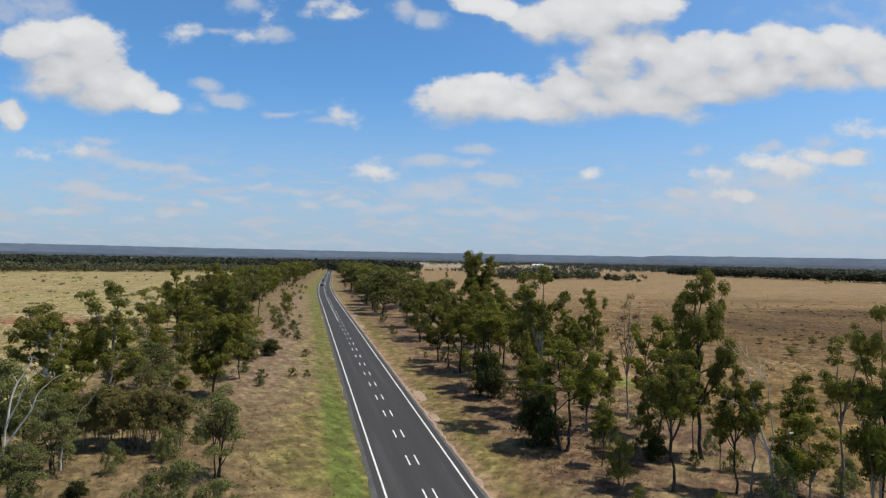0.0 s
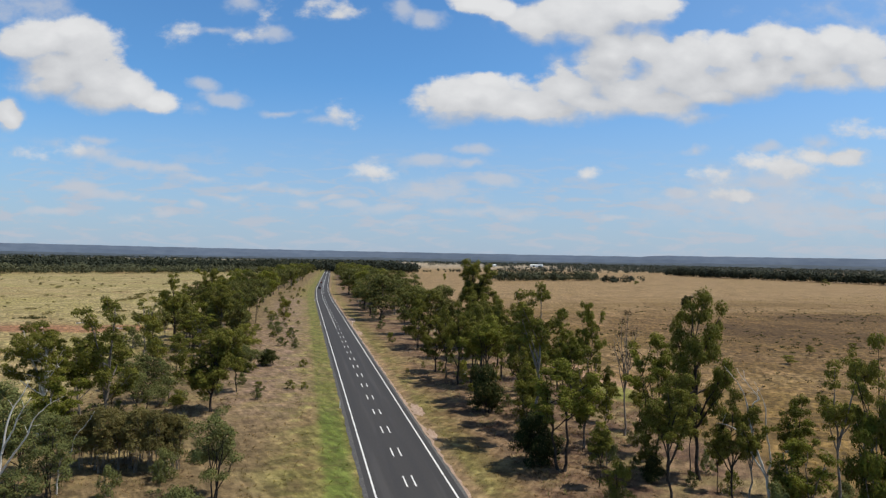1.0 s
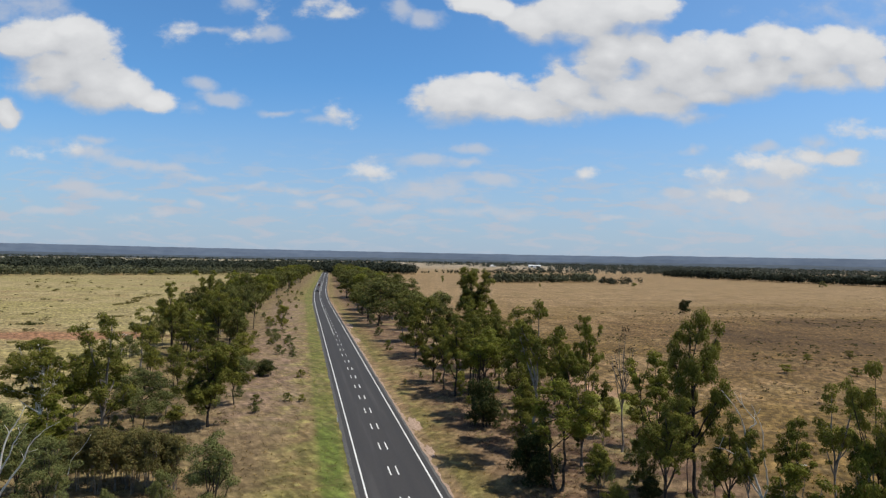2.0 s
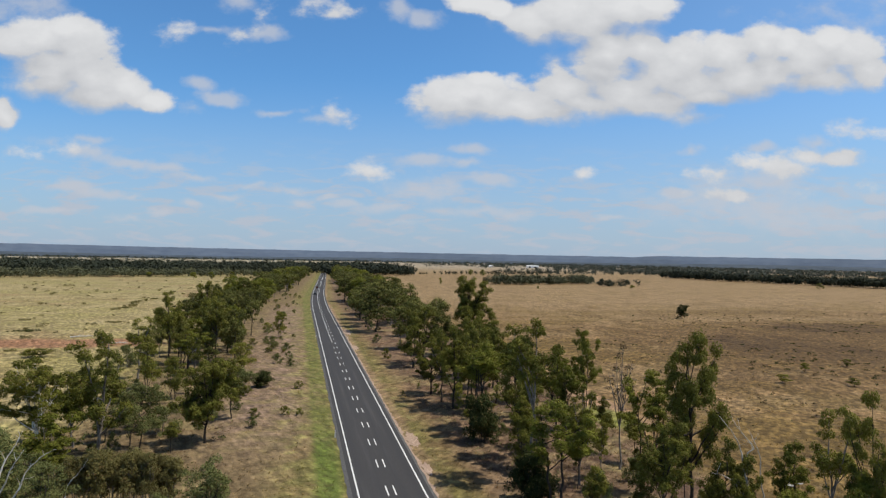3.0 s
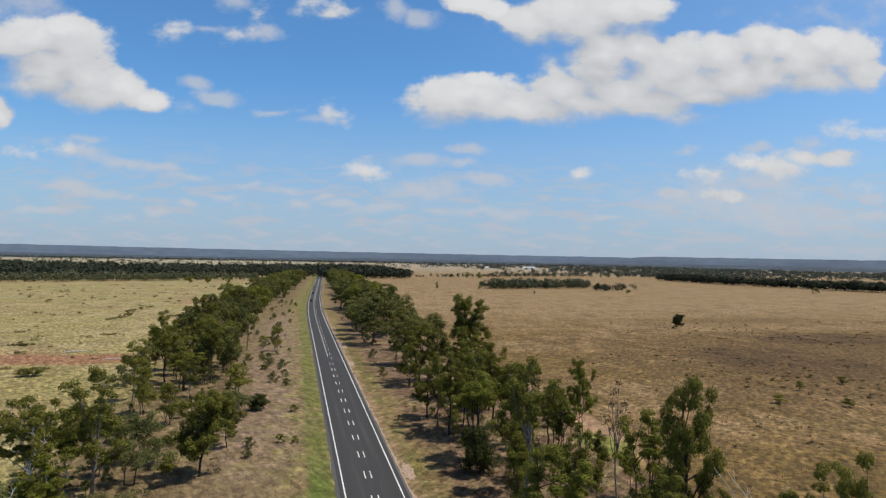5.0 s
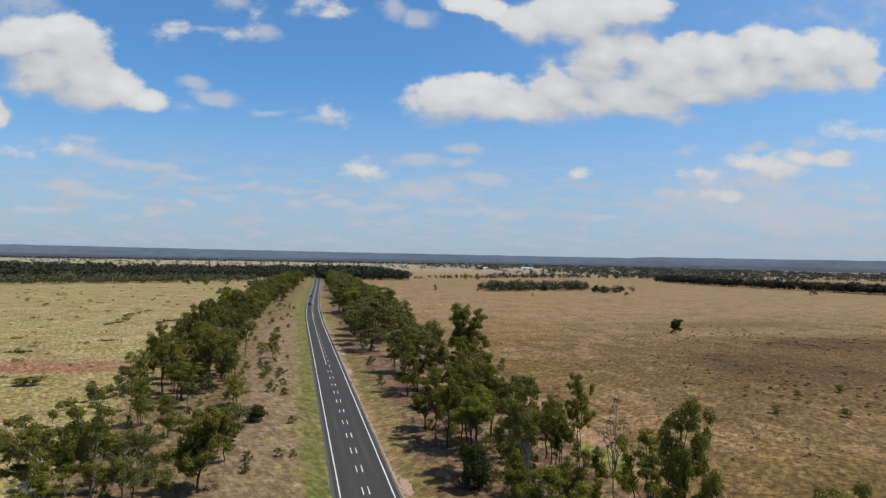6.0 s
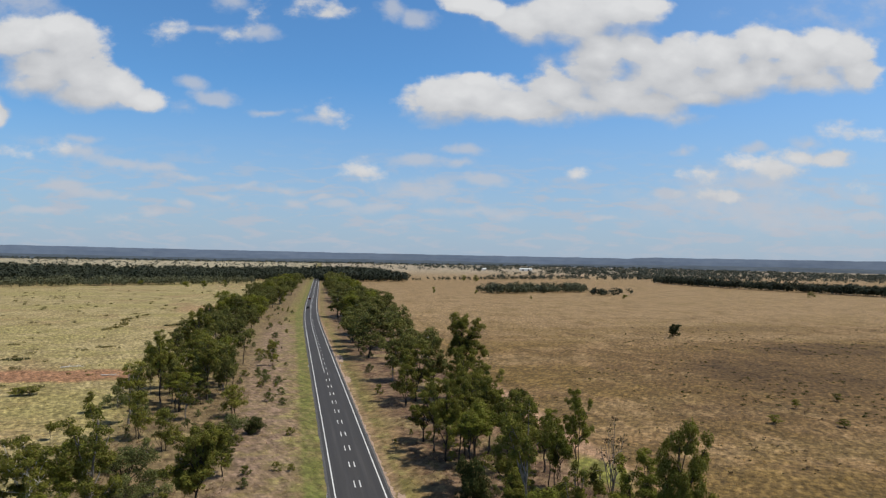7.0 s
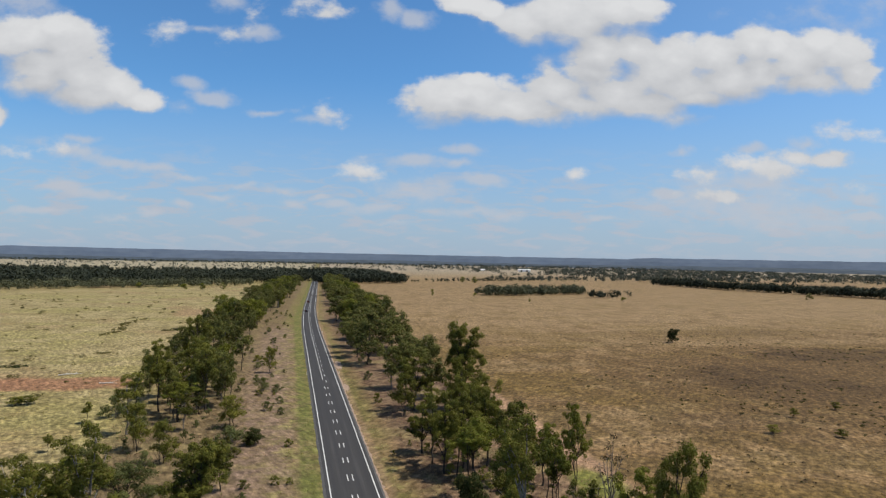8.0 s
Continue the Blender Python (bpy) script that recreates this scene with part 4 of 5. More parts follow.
plant("dark_bush", 13.9, 62.0, 4.9, 4.8)
plant("gum_c", 15.6, 58.8, 11.0, 7.0)
plant("gum_a", 17.4, 75.5, 14.3, 6.0)
plant("gum_b", 15.8, 67.5, 18.2, 6.4, "tall gum tree with thin scattered light green crown")
plant("gum_c", 27.5, 87.3, 11.8, 5.1, "forked gum tree with thin clumped crown")
plant("dry", 28.1, 70.0, 15.2, 4.2)
plant("dark_bush", 14.7, 83.3, 6.5, 4.9, "dark dense bushy tree at the belt edge")
plant("gum_e", 14.1, 114.4, 9.9, 6.4)
plant("gum_a", 14.6, 108.2, 11.9, 5.9)
plant("gum_e", 15.5, 102.6, 13.6, 6.7)
plant("gum_a", 17.0, 99.9, 11.5, 6.2)
plant("gum_c", 17.0, 89.0, 12.6, 8.6, "broad forked gum tree with bright green crown")
plant("dense", 15.3, 142.2, 9.6, 6.3)
plant("far_a", 15.5, 212.0, 14.3, 12.5)
plant("far_d", 13.5, 228.0, 13.9, 10.5)
plant("far_b", 23.1, 233.0, 13.0, 11.0)
plant("far_b", 17.3, 171.5, 11.6, 7.9)
plant("gum_e", 18.8, 147.0, 13.3, 9.5)
plant("far_a", 26.5, 200.0, 12.0, 11.5)
plant("gum_e", 27.5, 54.3, 18.0, 6.6, "tall spreading gum tree with dark forked trunk")
plant("gum_a", 19.8, 47.1, 11.6, 5.2)
plant("slim", 27.6, 56.0, 8.3, 2.6)
plant("slim", 30.9, 71.5, 6.6, 2.7)
plant("gum_c", 27.5, 62.7, 13.0, 6.0)
plant("gum_a", 24.8, 45.8, 10.5, 4.0)
plant("slim", 27.1, 51.1, 5.4, 1.8)
plant("fresh", 28.4, 42.8, 7.1, 4.8)
plant("gum_c", 32.7, 47.9, 9.3, 3.8)
plant("gum_b", 33.1, 43.8, 13.4, 3.8)
plant("gum_a", 29.7, 36.9, 16.0, 4.0)
plant("fresh", 28.7, 36.7, 10.3, 4.4)
plant("gum_b", 25.7, 45.1, 9.1, 2.8)
plant("grey_shrub", 20.1, 59.3, 3.8, 3.0)
plant("dense", 16.2, 49.2, 3.9, 3.0, "small leafy green tree in the dry litter")
plant("shrub", 15.6, 44.9, 1.6, 1.5, "bright green low bush")
plant("dark_bush", 22.8, 54.7, 2.4, 2.1, "small dark bush beneath the gum trees")
plant("shrub", 8.8, 114.3, 0.9, 0.7)
plant("shrub", 12.7, 119.3, 1.2, 1.0)
plant("dense", 23.9, 57.5, 3.7, 2.9)
plant("grey_shrub", 25.8, 42.1, 4.1, 3.1)
plant("lone", 157.5, 253.2, 6.3, 5.0, "lone dark rounded tree in the paddock")
plant("far_a", 513.3, 550.1, 7.0, 8.4, "lone small tree far out in the paddock")
plant("far_c", 162.0, 584.4, 4.3, 3.3)
plant("far_c", 121.6, 590.6, 7.0, 3.3)
plant("far_c", 194.0, 522.7, 3.0, 2.5)
plant("far_c", 286.6, 525.7, 4.1, 4.8)
plant("far_c", 245.9, 938.5, 9.5, 8.0)
plant("far_c", 267.2, 943.3, 9.6, 10.7)
plant("far_c", -112.6, 665.4, 7.2, 6.8)
plant("far_c", -96.9, 678.1, 7.4, 7.0)
plant("far_c", -79.4, 703.3, 7.2, 7.3)
plant("far_c", -164.4, 715.2, 5.9, 6.0)
plant("dense", 90.2, 114.5, 1.9, 3.2, "low dark green thicket in dry grass")
plant("dense", 106.2, 126.4, 2.1, 2.2, "low dark green thicket in dry grass")
plant("dense", 122.5, 130.6, 2.0, 2.6, "low dark green thicket in dry grass")
plant("dense", 102.4, 109.4, 1.8, 2.6, "low dark green thicket in dry grass")
plant("dense", -69.7, 166.9, 2.1, 5.4, "low dark green thicket in pale pasture")
plant("dense", -71.7, 166.0, 1.8, 3.5, "low dark green thicket in pale pasture")
plant("slim", -51.5, 126.8, 3.2, 1.9)
plant("slim", -50.7, 146.3, 4.5, 2.4)
plant("grey_shrub", -46.8, 150.4, 4.9, 6.0)
plant("gum_d", 21.0, 66.0, 11.0, 4.6)
plant("gum_b", -40.8, 136.0, 12.3, 5.2, "forked thin gum tree with two-part crown")
plant("gum_c", 30.9, 86.1, 14.8, 4.6)
plant("tall", 30.0, 144.8, 20.6, 10.2, "very tall gum tree standing above the belt")
plant("gum_e", 25.0, 128.0, 15.0, 8.0)
plant("gum_e", 27.0, 118.0, 13.0, 7.0)
plant("gum_a", 22.0, 112.0, 14.0, 6.5)
plant("gum_e", -38.6, 217.0, 16.2, 8.5)
plant("far_d", 43.6, 380.0, 13.6, 11.0)
plant("far_a", 39.0, 330.0, 14.5, 12.0)
plant("far_a", 26.0, 160.0, 13.5, 9.0)
plant("far_a", 20.0, 172.0, 13.0, 9.0)
plant("far_b", 30.0, 185.0, 13.0, 8.0)
plant("gum_a", 24.0, 96.0, 13.0, 6.0)
plant("gum_a", 19.0, 104.0, 13.0, 6.4)
plant("gum_e", 23.5, 105.0, 13.0, 6.4)
plant("dense", 16.0, 71.0, 5.0, 3.6)
plant("dense", 19.5, 80.0, 5.5, 4.0)
plant("gum_c", 26.0, 80.0, 10.5, 4.5)


# ---- dead trees ----
def smooth_path(knots, rng, n=5):
    """Points of a curve through the knots, with small kinks."""
    p = [Vector(k) for k in knots]
    p = [p[0] * 2 - p[1]] + p + [p[-1] * 2 - p[-2]]
    out = []
    for i in range(1, len(p) - 2):
        for j in range(n):
            t = j / n
            a, b, c, d = p[i - 1], p[i], p[i + 1], p[i + 2]
            q = 0.5 * ((b * 2) + (c - a) * t + (a * 2 - b * 5 + c * 4 - d) * t * t + (b * 3 - a - c * 3 + d) * t ** 3)
            out.append(q + Vector(rng.uniform(-1, 1, 3)) * (0.035 if out else 0.0))
    return out + [p[-2]]


def dead_tree(x, y, turn, limbs, label, seed, twigs=3):
    """A leafless tree: limbs as (thickness, knots), each with thin twigs towards its end."""
    rng = np.random.default_rng(seed)
    root = new("dead_tree")
    for i, (thick, knots) in enumerate(limbs):
        verts, faces = [], []
        path = smooth_path(knots, rng)
        n = len(path) - 1
        slim = 0.45 if i == 0 and len(limbs) > 1 else 0.85
        tube(verts, faces, path, [thick * (1 - slim * j / n) for j in range(n + 1)], 7)
        for _ in range(twigs if i else 0):
            a = path[int(n * rng.uniform(0.4, 0.95))]
            b = a + Vector((rng.normal() * 0.5, rng.normal() * 0.5, rng.uniform(0.3, 0.9)))
            tube(verts, faces, bent(a, b, 0.06, rng, 3, 0.06), [thick * 0.28, thick * 0.2, thick * 0.14, 0.008], 4)
        me = mesh_of("limb" if i else "trunk", verts, faces, BARK_PALE)
        me.polygons.foreach_set("use_smooth", [True] * len(me.polygons))
        part("limb" if i else "trunk", me, root)
    root.matrix_basis = pose(x, y, 0, 0, 0, turn)
    return tagged(root, label, "dead tree", "dead trees")


dead_tree(-34.0, 56.3, -14, [
    (0.20, [(0, 0, -0.2), (0.5, 0, 2.0), (1.0, 0.1, 3.3)]),
    (0.095, [(1.0, 0.1, 3.2), (1.25, 0, 5.2), (2.3, -0.3, 7.0), (2.8, -0.4, 8.2), (3.6, -0.2, 9.5)]),
    (0.09, [(0.95, 0.1, 3.2), (2.1, 0.2, 5.0), (3.0, 0.3, 6.4), (3.4, 0.4, 7.6), (4.4, 0.6, 8.7), (5.6, 0.7, 9.4)]),
    (0.09, [(1.2, 0, 5.0), (1.45, 0.5, 8.0), (2.2, 0.9, 9.6), (2.6, 1.0, 10.6)]),
], "leafless tree with long curved bleached limbs", 5)
dead_tree(-30.4, 60.5, -12, [
    (0.075, [(0, 0, -0.2), (0.1, 0, 1.6), (0.3, 0, 3.0), (1.1, 0, 3.6), (1.5, 0, 5.0), (2.4, 0, 6.1), (3.1, 0, 7.2)]),
], "small dead leaning stem bleached white", 6)
dead_tree(27.6, 44.8, -16, [
    (0.14, [(0, 0, -0.2), (-0.25, 0, 2.2), (-0.5, 0, 3.6), (-1.3, 0.1, 6.0), (-1.8, 0.2, 8.2)]),
    (0.075, [(-1.8, 0.2, 8.2), (-2.0, 0.2, 9.4), (-2.7, 0, 11.0), (-3.8, 0.3, 12.4)]),
    (0.07, [(-1.8, 0.2, 8.3), (-1.4, 0.3, 9.4), (-1.0, 0.3, 9.9), (-2.0, 0.6, 11.2), (-2.6, 0.7, 12.2)]),
    (0.08, [(-0.5, 0, 3.6), (-1.6, -0.2, 5.2), (-2.6, -0.4, 7.0), (-3.6, -0.5, 7.7), (-4.6, -0.4, 7.9)]),
    (0.08, [(-0.4, 0, 3.2), (0.0, 0.4, 5.2), (-0.3, 0.5, 7.2), (-0.4, 0.5, 9.2), (-1.2, 0.7, 11.2)]),
], "slender dead tree with pale forking limbs", 7)
dead_tree(33.2, 202.7, 30, [
    (0.22, [(0, 0, -0.2), (0.2, 0, 4.5), (0.0, 0.2, 8.0)]),
    (0.12, [(0.0, 0.2, 8.0), (-0.5, 0, 9.6), (-0.9, 0.1, 11.4)]),
    (0.10, [(0.1, 0.1, 6.0), (0.9, 0.3, 8.0), (1.5, 0.2, 9.8)]),
], "bare pale dead tree in the belt", 8)


# belts farther along both sides of the road
def belt(seed, y0, y1, count, lo, hi, heights, kinds, group_name, breadth=(0.42, 0.68)):
    rng = np.random.default_rng(seed)
    for i in range(count):
        y = y0 + (y1 - y0) * ((i + rng.uniform(0, 1)) / count) ** 1.15
        x = road_x(y) + rng.uniform(lo(y), hi(y))
        h = rng.uniform(*heights)
        plant(kinds[int(rng.integers(len(kinds)))], x, y, h, h * rng.uniform(*breadth), "", group_name)


FAR = ("far_a", "far_d", "far_b", "far_c", "far_d")
belt(41, 150, 330, 62, lambda y: -48, lambda y: -24, (6.0, 12.5), FAR, "western tree belt", (0.42, 0.62))
belt(42, 330, 850, 80, lambda y: -50 + 0.02 * (y - 330), lambda y: -20 + 0.008 * (y - 330), (9.0, 14.0), FAR, "western tree belt", (0.7, 1.0))
belt(43, 236, 340, 15, lambda y: 14, lambda y: 33, (12.0, 15.5), FAR, "eastern tree belt", (0.75, 1.0))
belt(45, 120, 190, 6, lambda y: -48, lambda y: -26, (5.0, 10.0), ("gum_a", "gum_d", "gum_c", "dense", "gum_d"), "western tree belt")
belt(46, 52, 100, 14, lambda y: 16, lambda y: 29, (4.5, 10.0), ("slim", "slim", "gum_b", "slim", "gum_d"), "eastern tree belt", (0.26, 0.42))
belt(51, 42, 120, 34, lambda y: 14, lambda y: 38, (0.8, 2.8), ("grey_shrub", "shrub", "grey_shrub", "dense"), "eastern understorey", (0.7, 1.2))
belt(47, 90, 150, 7, lambda y: 16, lambda y: 34, (6.0, 12.0), ("gum_a", "gum_c", "dense"), "eastern tree belt")
belt(48, 95, 420, 55, lambda y: -24, lambda y: -11, (0.7, 2.3), ("grey_shrub", "grey_shrub", "shrub"), "verge shrubs", (0.9, 1.4))
belt(49, 100, 420, 22, lambda y: 11, lambda y: 20, (0.8, 3.0), ("grey_shrub", "shrub"), "verge shrubs", (0.9, 1.3))
belt(50, 58, 150, 38, lambda y: -46, lambda y: -22, (1.4, 3.8), ("grey_shrub", "grey_shrub", "acacia", "slim"), "western understorey", (0.6, 1.1))
belt(44, 340, 880, 72, lambda y: 14, lambda y: 42 - 0.02 * max(y - 430, 0), (11.0, 15.0), FAR, "eastern tree belt", (0.7, 1.0))


# woods across the plain: trees past counting
def woods(name, label, seed, count, where, heights, leaf, blades=80, breadth=(0.28, 0.62)):
    rng = np.random.default_rng(seed)
    quads = []
    for _ in range(count):
        x, y = where(rng)
        h = rng.uniform(*heights)
        w = h * rng.uniform(*breadth)
        lumps = np.stack([rng.normal(size=4) * w * 0.5, rng.normal(size=4) * w * 0.5, h * rng.uniform(0.30, 0.74, 4)], axis=1)
        own = lumps[rng.integers(4, size=blades)]
        d = rng.normal(size=(blades, 3))
        d /= np.linalg.norm(d, axis=1)[:, None]
        p = np.array([x, y, 0.0]) + own + d * np.array([w * 0.66, w * 0.66, h * 0.27]) * rng.uniform(0.5, 1.0, blades)[:, None]
        face = d + rng.normal(size=(blades, 3)) * 0.22 + np.array([0, 0, 0.3])
        side = np.cross(face, rng.normal(size=(blades, 3)))
        side /= np.linalg.norm(side, axis=1)[:, None]
        ax = np.cross(side, face)
        ax /= np.linalg.norm(ax, axis=1)[:, None]
        k = h * math.sqrt(80 / blades) * rng.uniform(0.05, 0.10, blades)[:, None]
        quads.append(np.stack([p - ax * k - side * k * 0.8, p - ax * k + side * k * 0.8, p + ax * k], axis=1))
        t = 0.02 * h
        quads.append(np.array([[[x - t, y, 0], [x + t, y, 0], [x, y, h * 0.7]], [[x, y - t, 0], [x, y + t, 0], [x, y, h * 0.7]]]))
    tagged(new(name, blades_mesh(name, np.concatenate(quads), leaf)), label, "woodland", kind="stuff")


def along(x0, y0, x1, y1, deep):
    def where(rng):
        while True:
            t = rng.uniform(0, 1)
            x, y = x0 + (x1 - x0) * t + rng.normal() * 4, y0 + (y1 - y0) * t + deep * rng.uniform(0, 1) ** 1.2
            if not (0.33 < x / y < 0.41 and 1450 < y < 2060):      # cleared land before the farm shed
                return x, y
    return where


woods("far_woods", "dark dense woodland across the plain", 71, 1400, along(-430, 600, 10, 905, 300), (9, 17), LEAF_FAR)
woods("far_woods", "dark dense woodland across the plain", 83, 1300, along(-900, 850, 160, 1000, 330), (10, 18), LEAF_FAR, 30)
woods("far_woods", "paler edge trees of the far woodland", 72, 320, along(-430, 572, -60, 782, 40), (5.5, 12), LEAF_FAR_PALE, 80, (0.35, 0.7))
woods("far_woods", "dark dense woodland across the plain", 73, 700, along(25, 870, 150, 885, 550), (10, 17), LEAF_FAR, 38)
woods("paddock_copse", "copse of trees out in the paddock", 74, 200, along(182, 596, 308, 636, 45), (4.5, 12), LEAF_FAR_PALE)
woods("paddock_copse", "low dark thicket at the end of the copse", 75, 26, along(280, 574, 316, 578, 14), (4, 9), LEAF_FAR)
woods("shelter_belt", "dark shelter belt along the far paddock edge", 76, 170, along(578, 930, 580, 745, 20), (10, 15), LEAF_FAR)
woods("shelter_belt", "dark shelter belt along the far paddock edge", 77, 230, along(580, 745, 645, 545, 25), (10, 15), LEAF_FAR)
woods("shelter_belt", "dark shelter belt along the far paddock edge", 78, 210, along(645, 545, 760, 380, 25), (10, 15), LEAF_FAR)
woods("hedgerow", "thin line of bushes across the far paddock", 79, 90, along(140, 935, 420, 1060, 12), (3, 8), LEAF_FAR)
woods("hedgerow", "line of trees beyond the far paddock", 84, 130, along(330, 1010, 900, 1150, 60), (7, 13), LEAF_FAR_HAZED)
woods("scattered_woods", "open woodland scattered over the far plain", 80, 1500, along(620, 1050, 1900, 950, 1500), (7, 13), LEAF_FAR_HAZED, 32, (0.5, 0.95))
woods("scattered_woods", "open woodland scattered over the far plain", 81, 800, along(450, 1300, 1900, 1200, 1600), (8, 14), LEAF_FAR_HAZED, 30, (0.5, 0.95))
woods("scattered_woods", "open woodland scattered over the far plain", 82, 420, along(-1300, 1600, 400, 1800, 1700), (6, 11), LEAF_FAR_HAZED, 30, (0.4, 0.8))
woods("scattered_woods", "wooded rise along the edge of the plain", 85, 1500, along(-2300, 3200, 2900, 3000, 500), (9, 14), LEAF_FAR_HAZED, 18)


# ---- things along the road ----
def guide_post(x, y):
    post = new("guide_post")
    post.location = (x, y, 0.0)
    bm = boxes(((0, 0, 0.47), (0.11, 0.05, 1.0), 0.012))
    part("post", bm_mesh("post", bm, WHITE_PAINT), post)
    part("reflector", bm_mesh("reflector", boxes(((0, -0.028, 0.84), (0.055, 0.008, 0.12), 0.0)), RED_REFLECTOR), post, "red reflector")
    return tagged(post, "white plastic guide post with red reflector on the verge", "guide post", "guide posts")


post = guide_post(-4.75, 88.8)
for gx, gy in ((-4.75, 196.4), (4.9, 196.1), (-4.75 + road_x(304), 304.0), (4.9 + road_x(304), 304.0), (4.9 + road_x(404), 404.0)):
    copy_thing(post, pose(gx, gy, 0))


def fence_post(x, y):
    ob = new("fence_post", None)
    ob.location = (x, y, 0.0)
    part("post", bm_mesh("post", boxes(((0, 0, 0.6), (0.16, 0.16, 1.4), 0.03)), OLD_WOOD), ob)
    return tagged(ob, "weathered wooden fence post at the paddock edge", "fence post", "paddock fence posts")


fpost = fence_post(36.4, 89.0)
for i in range(1, 5):
    copy_thing(fpost, pose(36.4 + 0.12 * i, 89.0 + 12.0 * i, 0, 0, 1.5 * (-1) ** i, 20 * i))


def car(x, y, heading, paint, label):
    """A small family car seen from behind: lower body, glazed cabin, wheels, lamps."""
    root = new("car")
    prof = [(-2.15, 0.35), (-2.2, 0.75), (-2.05, 0.98), (-1.2, 1.0), (0.9, 0.98), (2.05, 0.8), (2.15, 0.5), (2.1, 0.32)]

    def hull(name, shape, half, top_half, mat, parent, lbl=""):
        bm = bmesh.new()
        zs = [z for _, z in shape]
        lo, hi = min(zs), max(zs)
        rows = []
        for s in (-1, 1):
            rows.append([bm.verts.new((s * (half + (top_half - half) * (z - lo) / (hi - lo)), yy, z)) for yy, z in shape])
        bm.faces.new(rows[0])
        bm.faces.new(list(reversed(rows[1])))
        n = len(shape)
        for i in range(n):
            j = (i + 1) % n
            bm.faces.new((rows[0][i], rows[1][i], rows[1][j], rows[0][j]))
        bmesh.ops.recalc_face_normals(bm, faces=bm.faces[:])
        bmesh.ops.bevel(bm, geom=bm.edges[:], offset=0.05, segments=2, affect="EDGES")
        return part(name, bm_mesh(name, bm, mat), parent, lbl)

    hull("body", prof, 0.9, 0.86, paint, root)
    hull("cabin_glass", [(-1.95, 0.96), (-1.45, 1.42), (0.1, 1.44), (0.95, 0.97)], 0.82, 0.64, CAR_GLASS, root, "dark tinted windows")
    hull("roof", [(-1.5, 1.40), (-1.35, 1.48), (0.0, 1.49), (0.15, 1.42)], 0.68, 0.62, paint, root)
    for s in (-1, 1):
        part("tail_lamp", bm_mesh("tail_lamp", boxes(((s * 0.68, -2.17, 0.78), (0.3, 0.08, 0.14), 0.02)), TAIL_LAMP), root, "red tail lamp")
        for wy in (-1.3, 1.35):
            bm = bmesh.new()
            bmesh.ops.create_cone(bm, cap_ends=True, segments=18, radius1=0.32, radius2=0.32, depth=0.22,
                                  matrix=Matrix.Translation((s * 0.82, wy, 0.32)) @ Matrix.Rotation(radians(90), 4, "Y"))
            wheel = part("wheel", bm_mesh("wheel", bm, RUBBER), root)
            bm = bmesh.new()
            bmesh.ops.create_cone(bm, cap_ends=True, segments=12, radius1=0.2, radius2=0.17, depth=0.05,
                                  matrix=Matrix.Translation((s * 0.92, wy, 0.32)) @ Matrix.Rotation(radians(90), 4, "Y"))
            part("rim", bm_mesh("rim", bm, WHITE_IRON), wheel)
    root.matrix_basis = pose(x, y, 0.10, 0, 0, heading)
    return tagged(root, label, "car", "cars on the road")


car(road_x(418) - 1.95, 418.0, -1.7, CAR_GREY, "dark grey car driving away along the road")
car(road_x(505) - 1.95, 505.0, -2.4, CAR_RED, "dull red car far along the road")


def farm_shed(x, y, length, deep, tall, turn):
    shed = new("farm_shed")
    part("wall", bm_mesh("wall", boxes(((0, 0, tall / 2), (length, deep, tall), 0.05)), WHITE_IRON), shed)
    a, b, e = length / 2 + 0.6, deep / 2 + 0.6, tall + 2.2
    verts = [(-a, -b, tall), (a, -b, tall), (a, 0, e), (-a, 0, e), (a, b, tall), (-a, b, tall),
             (-a, -b, tall + .2), (a, -b, tall + .2), (a, 0, e + .2), (-a, 0, e + .2), (a, b, tall + .2), (-a, b, tall + .2)]
    faces = [(0, 3, 2, 1), (3, 5, 4, 2), (6, 7, 8, 9), (9, 8, 10, 11), (0, 1, 7, 6), (5, 11, 10, 4), (0, 6, 9, 3), (3, 9, 11, 5), (1, 2, 8, 7), (2, 4, 10, 8)]
    part("roof", mesh_of("roof", verts, faces, WHITE_IRON), shed, "white iron gable roof")
    # solid dark panels on the wall stand in for the shade inside open doorways
    for k in (-1, 1):
        part("door", bm_mesh("door", boxes(((k * length * 0.22, -deep / 2 - 0.04, tall * 0.42), (length * 0.14, 0.1, tall * 0.84), 0.0)), BARK_DARK), shed, "dark panel for the shade of an open doorway")
    shed.matrix_basis = pose(x, y, 0, 0, 0, turn)
    return tagged(shed, "long white iron farm shed far across the plain", "shed", "far farm sheds")


farm_shed(735, 1960, 40, 16, 6.0, -20)
farm_shed(600, 1990, 16, 9, 4.0, 15)
farm_shed(170, 1130, 14, 8, 4.5, 10)
farm_shed(120, 1150, 11, 7, 4.0, -15)


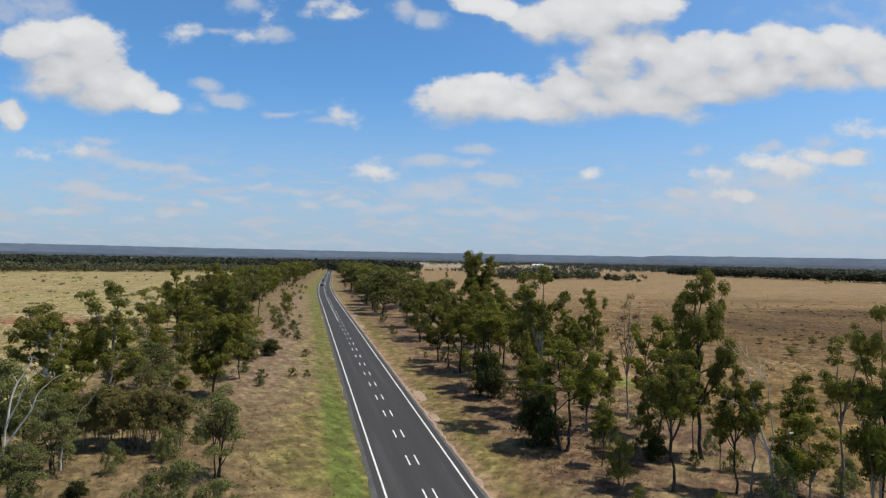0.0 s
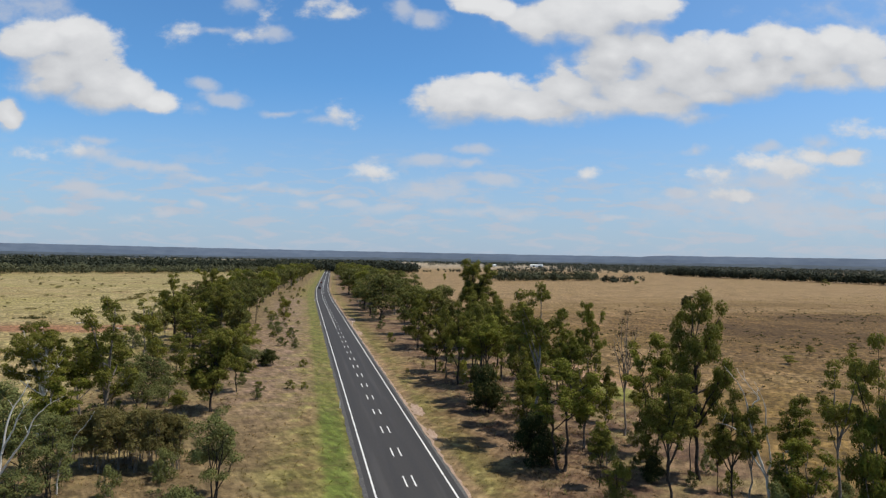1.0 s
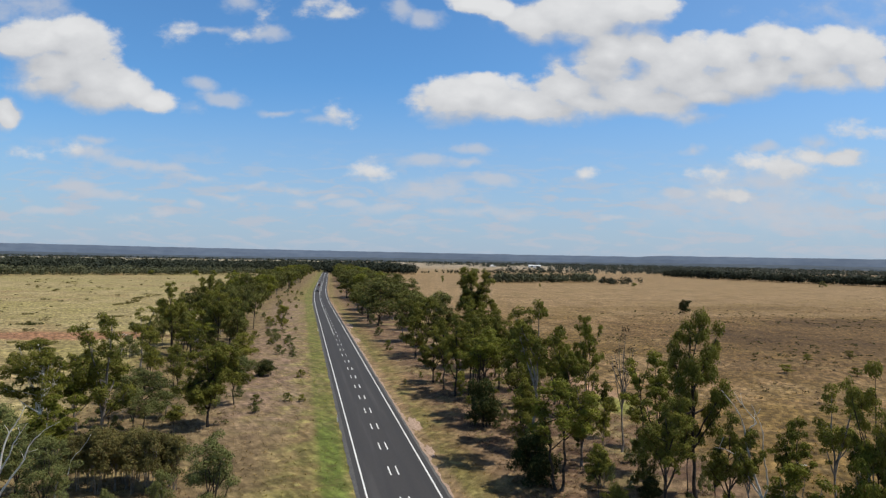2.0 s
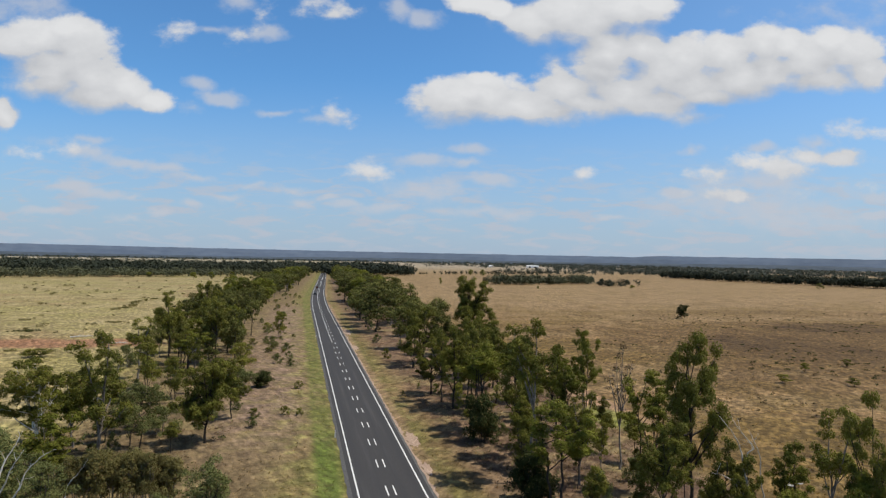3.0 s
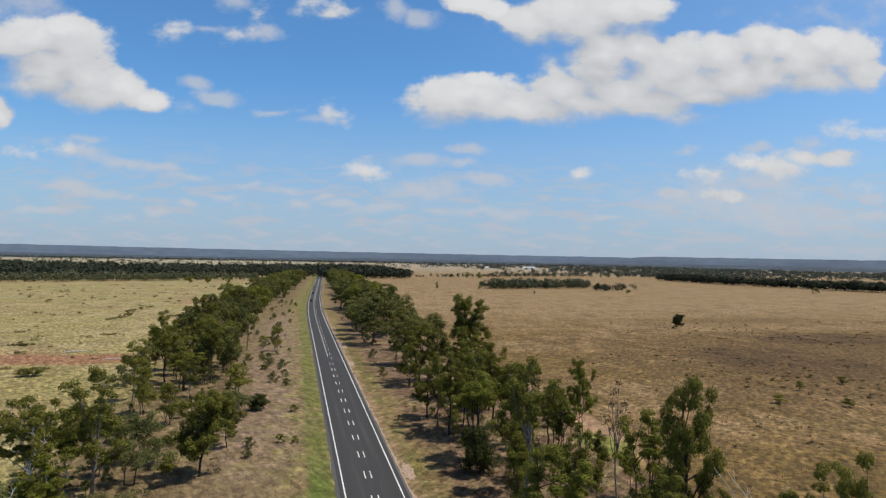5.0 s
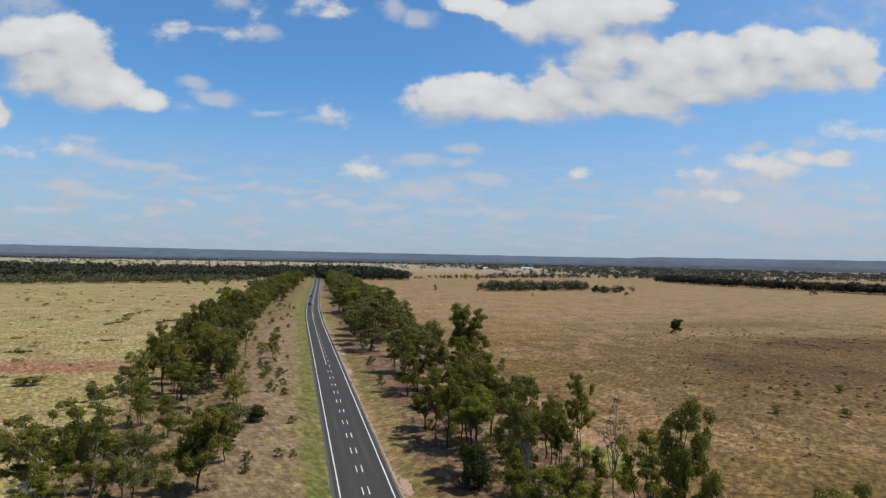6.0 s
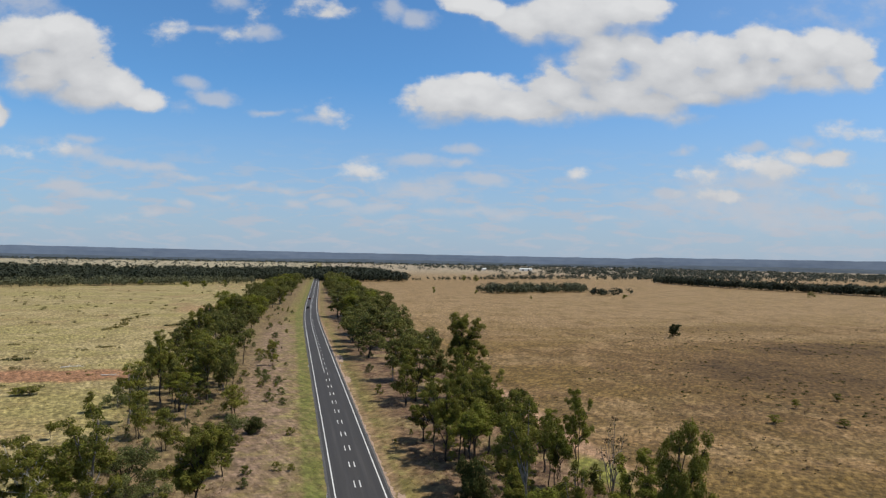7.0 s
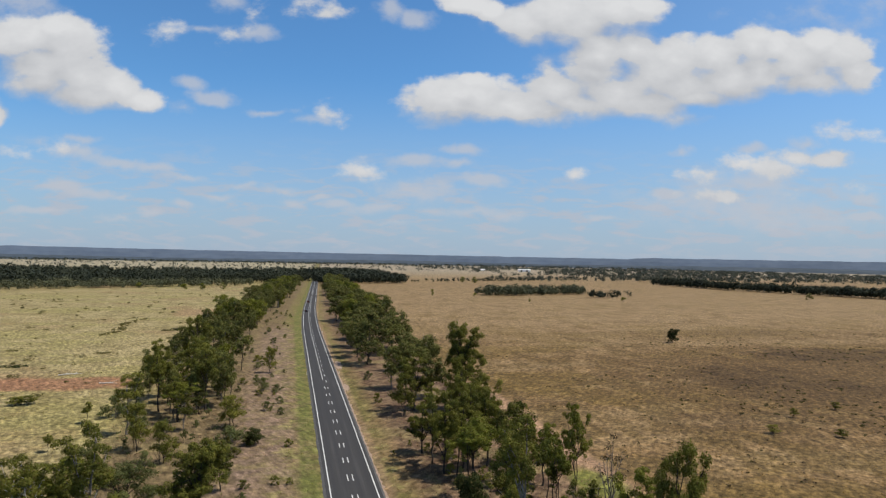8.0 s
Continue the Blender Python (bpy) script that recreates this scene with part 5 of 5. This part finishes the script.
# ---- ground cover: tussocks and blades past counting ----
def tufts(name, label, seed, count, where, tall, mat, blades=7):
    rng = np.random.default_rng(seed)
    xy = np.array([where(rng) for _ in range(count)])
    base = np.repeat(xy, blades, axis=0)
    n = len(base)
    h = np.repeat(rng.uniform(*tall, count), blades) * rng.uniform(0.6, 1.15, n)
    a = rng.uniform(0, 6.28, n)
    r = h * rng.uniform(0.05, 0.45, n)
    b = np.stack([base[:, 0] + r * np.cos(a), base[:, 1] + r * np.sin(a), np.full(n, -0.04)], axis=1)
    reach = h * rng.uniform(0.7, 1.6, n)
    tip = b + np.stack([reach * np.cos(a), reach * np.sin(a), h], axis=1)
    t = a + 1.57 + rng.uniform(-0.5, 0.5, n)
    w = (h * 0.3)[:, None] * np.stack([np.cos(t), np.sin(t), np.zeros(n)], axis=1)
    quads = np.stack([b - w, b + w, tip], axis=1)
    tagged(new(name, blades_mesh(name, quads, mat)), label, "grass", kind="stuff")


def verge_spot(rng):
    while True:
        x, y = rng.uniform(-44, 40), 40 + 190 * rng.uniform(0, 1) ** 1.4
        if not -4.7 < x < 5.0:
            return x, y


def paddock_spot(rng):
    y = 55 + 330 * rng.uniform(0, 1) ** 1.3
    return (rng.uniform(36, 60 + 0.9 * y), y) if rng.random() < 0.62 else (rng.uniform(-60 - 0.35 * y, -40), y + 40)


tufts("verge_grass", "dry and green grass tufts beside the road", 51, 15000, verge_spot, (0.05, 0.2), GRASS, 5)
tufts("paddock_grass", "dry straw tussocks in the paddocks", 52, 15000, paddock_spot, (0.08, 0.25), GRASS, 5)


def tussocks(name, label, seed, count, where, sizes, leaf):
    rng = np.random.default_rng(seed)
    centres, radii = [], []
    for _ in range(count):
        x, y = where(rng)
        r = rng.uniform(*sizes)
        for _ in range(3):
            centres.append((x + rng.normal() * r * 0.8, y + rng.normal() * r * 0.5, r * 0.35))
            radii.append(r * rng.uniform(0.5, 0.9))
    q = leaves_at(rng, centres, radii, 110, 0.28, 0.1, 0.7)
    q[:, :, 2] = np.maximum(q[:, :, 2], -0.02)
    tagged(new(name, blades_mesh(name, q, leaf)), label, "scrub", kind="stuff")


def east_scrub(rng):
    k = int(rng.integers(60))
    cy = 110 + 165 * ((k * 0.618) % 1.0)
    cx = (0.45 + 0.75 * ((k * 0.755 + 0.1) % 1.0)) * cy + 12
    return max(cx + rng.normal() * 11, 52.0), cy + rng.normal() * 7


def east_tussock(rng):
    y = 85 + 330 * rng.uniform(0, 1) ** 1.3
    return rng.uniform(46, 50 + 0.95 * y), y


def west_scrub(rng):
    y = rng.uniform(170, 640)
    return rng.uniform(-0.46 * y - 20, -58), y


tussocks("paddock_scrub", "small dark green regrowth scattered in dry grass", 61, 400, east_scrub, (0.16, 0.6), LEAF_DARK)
tussocks("paddock_tussock", "brown tussocks of coarse dry grass in the paddock", 67, 420, east_tussock, (0.14, 0.42), LEAF_DRY)
tussocks("paddock_scrub", "low weeds and fallen timber in pale pasture", 62, 150, west_scrub, (0.4, 1.3), LEAF_OLIVE)


def east_brush(rng):
    y = 40 + 110 * rng.uniform(0, 1) ** 1.2
    return rng.uniform(11.5, 38), y


def west_brush(rng):
    y = 46 + 120 * rng.uniform(0, 1)
    return rng.uniform(-45, -19), y


tufts("belt_brush", "knee-high rusty brown grass and litter beneath gum trees", 68, 3600, east_brush, (0.08, 0.36), LEAF_RUST, 7)
tufts("belt_brush", "dry brown grass and low scrub among western trees", 70, 2600, west_brush, (0.08, 0.34), LEAF_RUST, 7)
tussocks("belt_brush", "grey-green low scrub among western trees", 71, 150, west_brush, (0.25, 0.8), LEAF_GREY)


def brush_line(x0, y0, x1, y1, wander):
    def where(rng):
        t = rng.uniform(0, 1)
        return x0 + (x1 - x0) * t + rng.normal() * wander + 3 * math.sin(7 * t), y0 + (y1 - y0) * t + rng.normal() * wander
    return where


tussocks("brush_line", "thin line of dull green brush along a gully", 63, 60, brush_line(-89, 300, -88, 374, 0.9), (0.5, 1.0), LEAF_OLIVE)
tussocks("brush_line", "short windrow of dark brush in pale pasture", 64, 22, brush_line(-67, 317, -56, 325, 0.6), (0.5, 0.9), LEAF_DARK)
tussocks("brush_line", "short windrow of dark brush in pale pasture", 65, 16, brush_line(-97, 219, -90, 222, 0.6), (0.4, 0.8), LEAF_DARK)
tussocks("brush_line", "short windrow of dark brush in pale pasture", 66, 14, brush_line(-78, 249, -69, 245, 0.6), (0.4, 0.7), LEAF_OLIVE)


def fallen_log(x, y, turn, length):
    rng = np.random.default_rng(int(abs(x) * 10))
    root = new("fallen_log")
    verts, faces = [], []
    path = bent(Vector((-length / 2, 0, 0.14)), Vector((length / 2, 0, 0.18)), 0.02, rng, 6, 0.02)
    tube(verts, faces, path, [0.17, 0.16, 0.15, 0.13, 0.11, 0.09, 0.05], 8)
    for k in (2, 3, 4):
        tip = path[k] + Vector((rng.uniform(0.4, 1.0), rng.uniform(-1.2, 1.2), rng.uniform(0.2, 0.7)))
        tube(verts, faces, bent(path[k], tip, 0.05, rng, 3, 0.05), [0.07, 0.05, 0.035, 0.015], 5)
    part("log", mesh_of("log", verts, faces, BARK_PALE), root)
    root.matrix_basis = pose(x, y, 0, 0, 0, turn)
    return tagged(root, "bleached fallen log lying in dry grass", "log", "fallen logs")


for lx, ly, la, ll in ((44.5, 61.0, 8, 3.6), (-72.0, 205.0, 10, 6.0), (-58.0, 190.0, -15, 5.0)):
    fallen_log(lx, ly, la, ll)
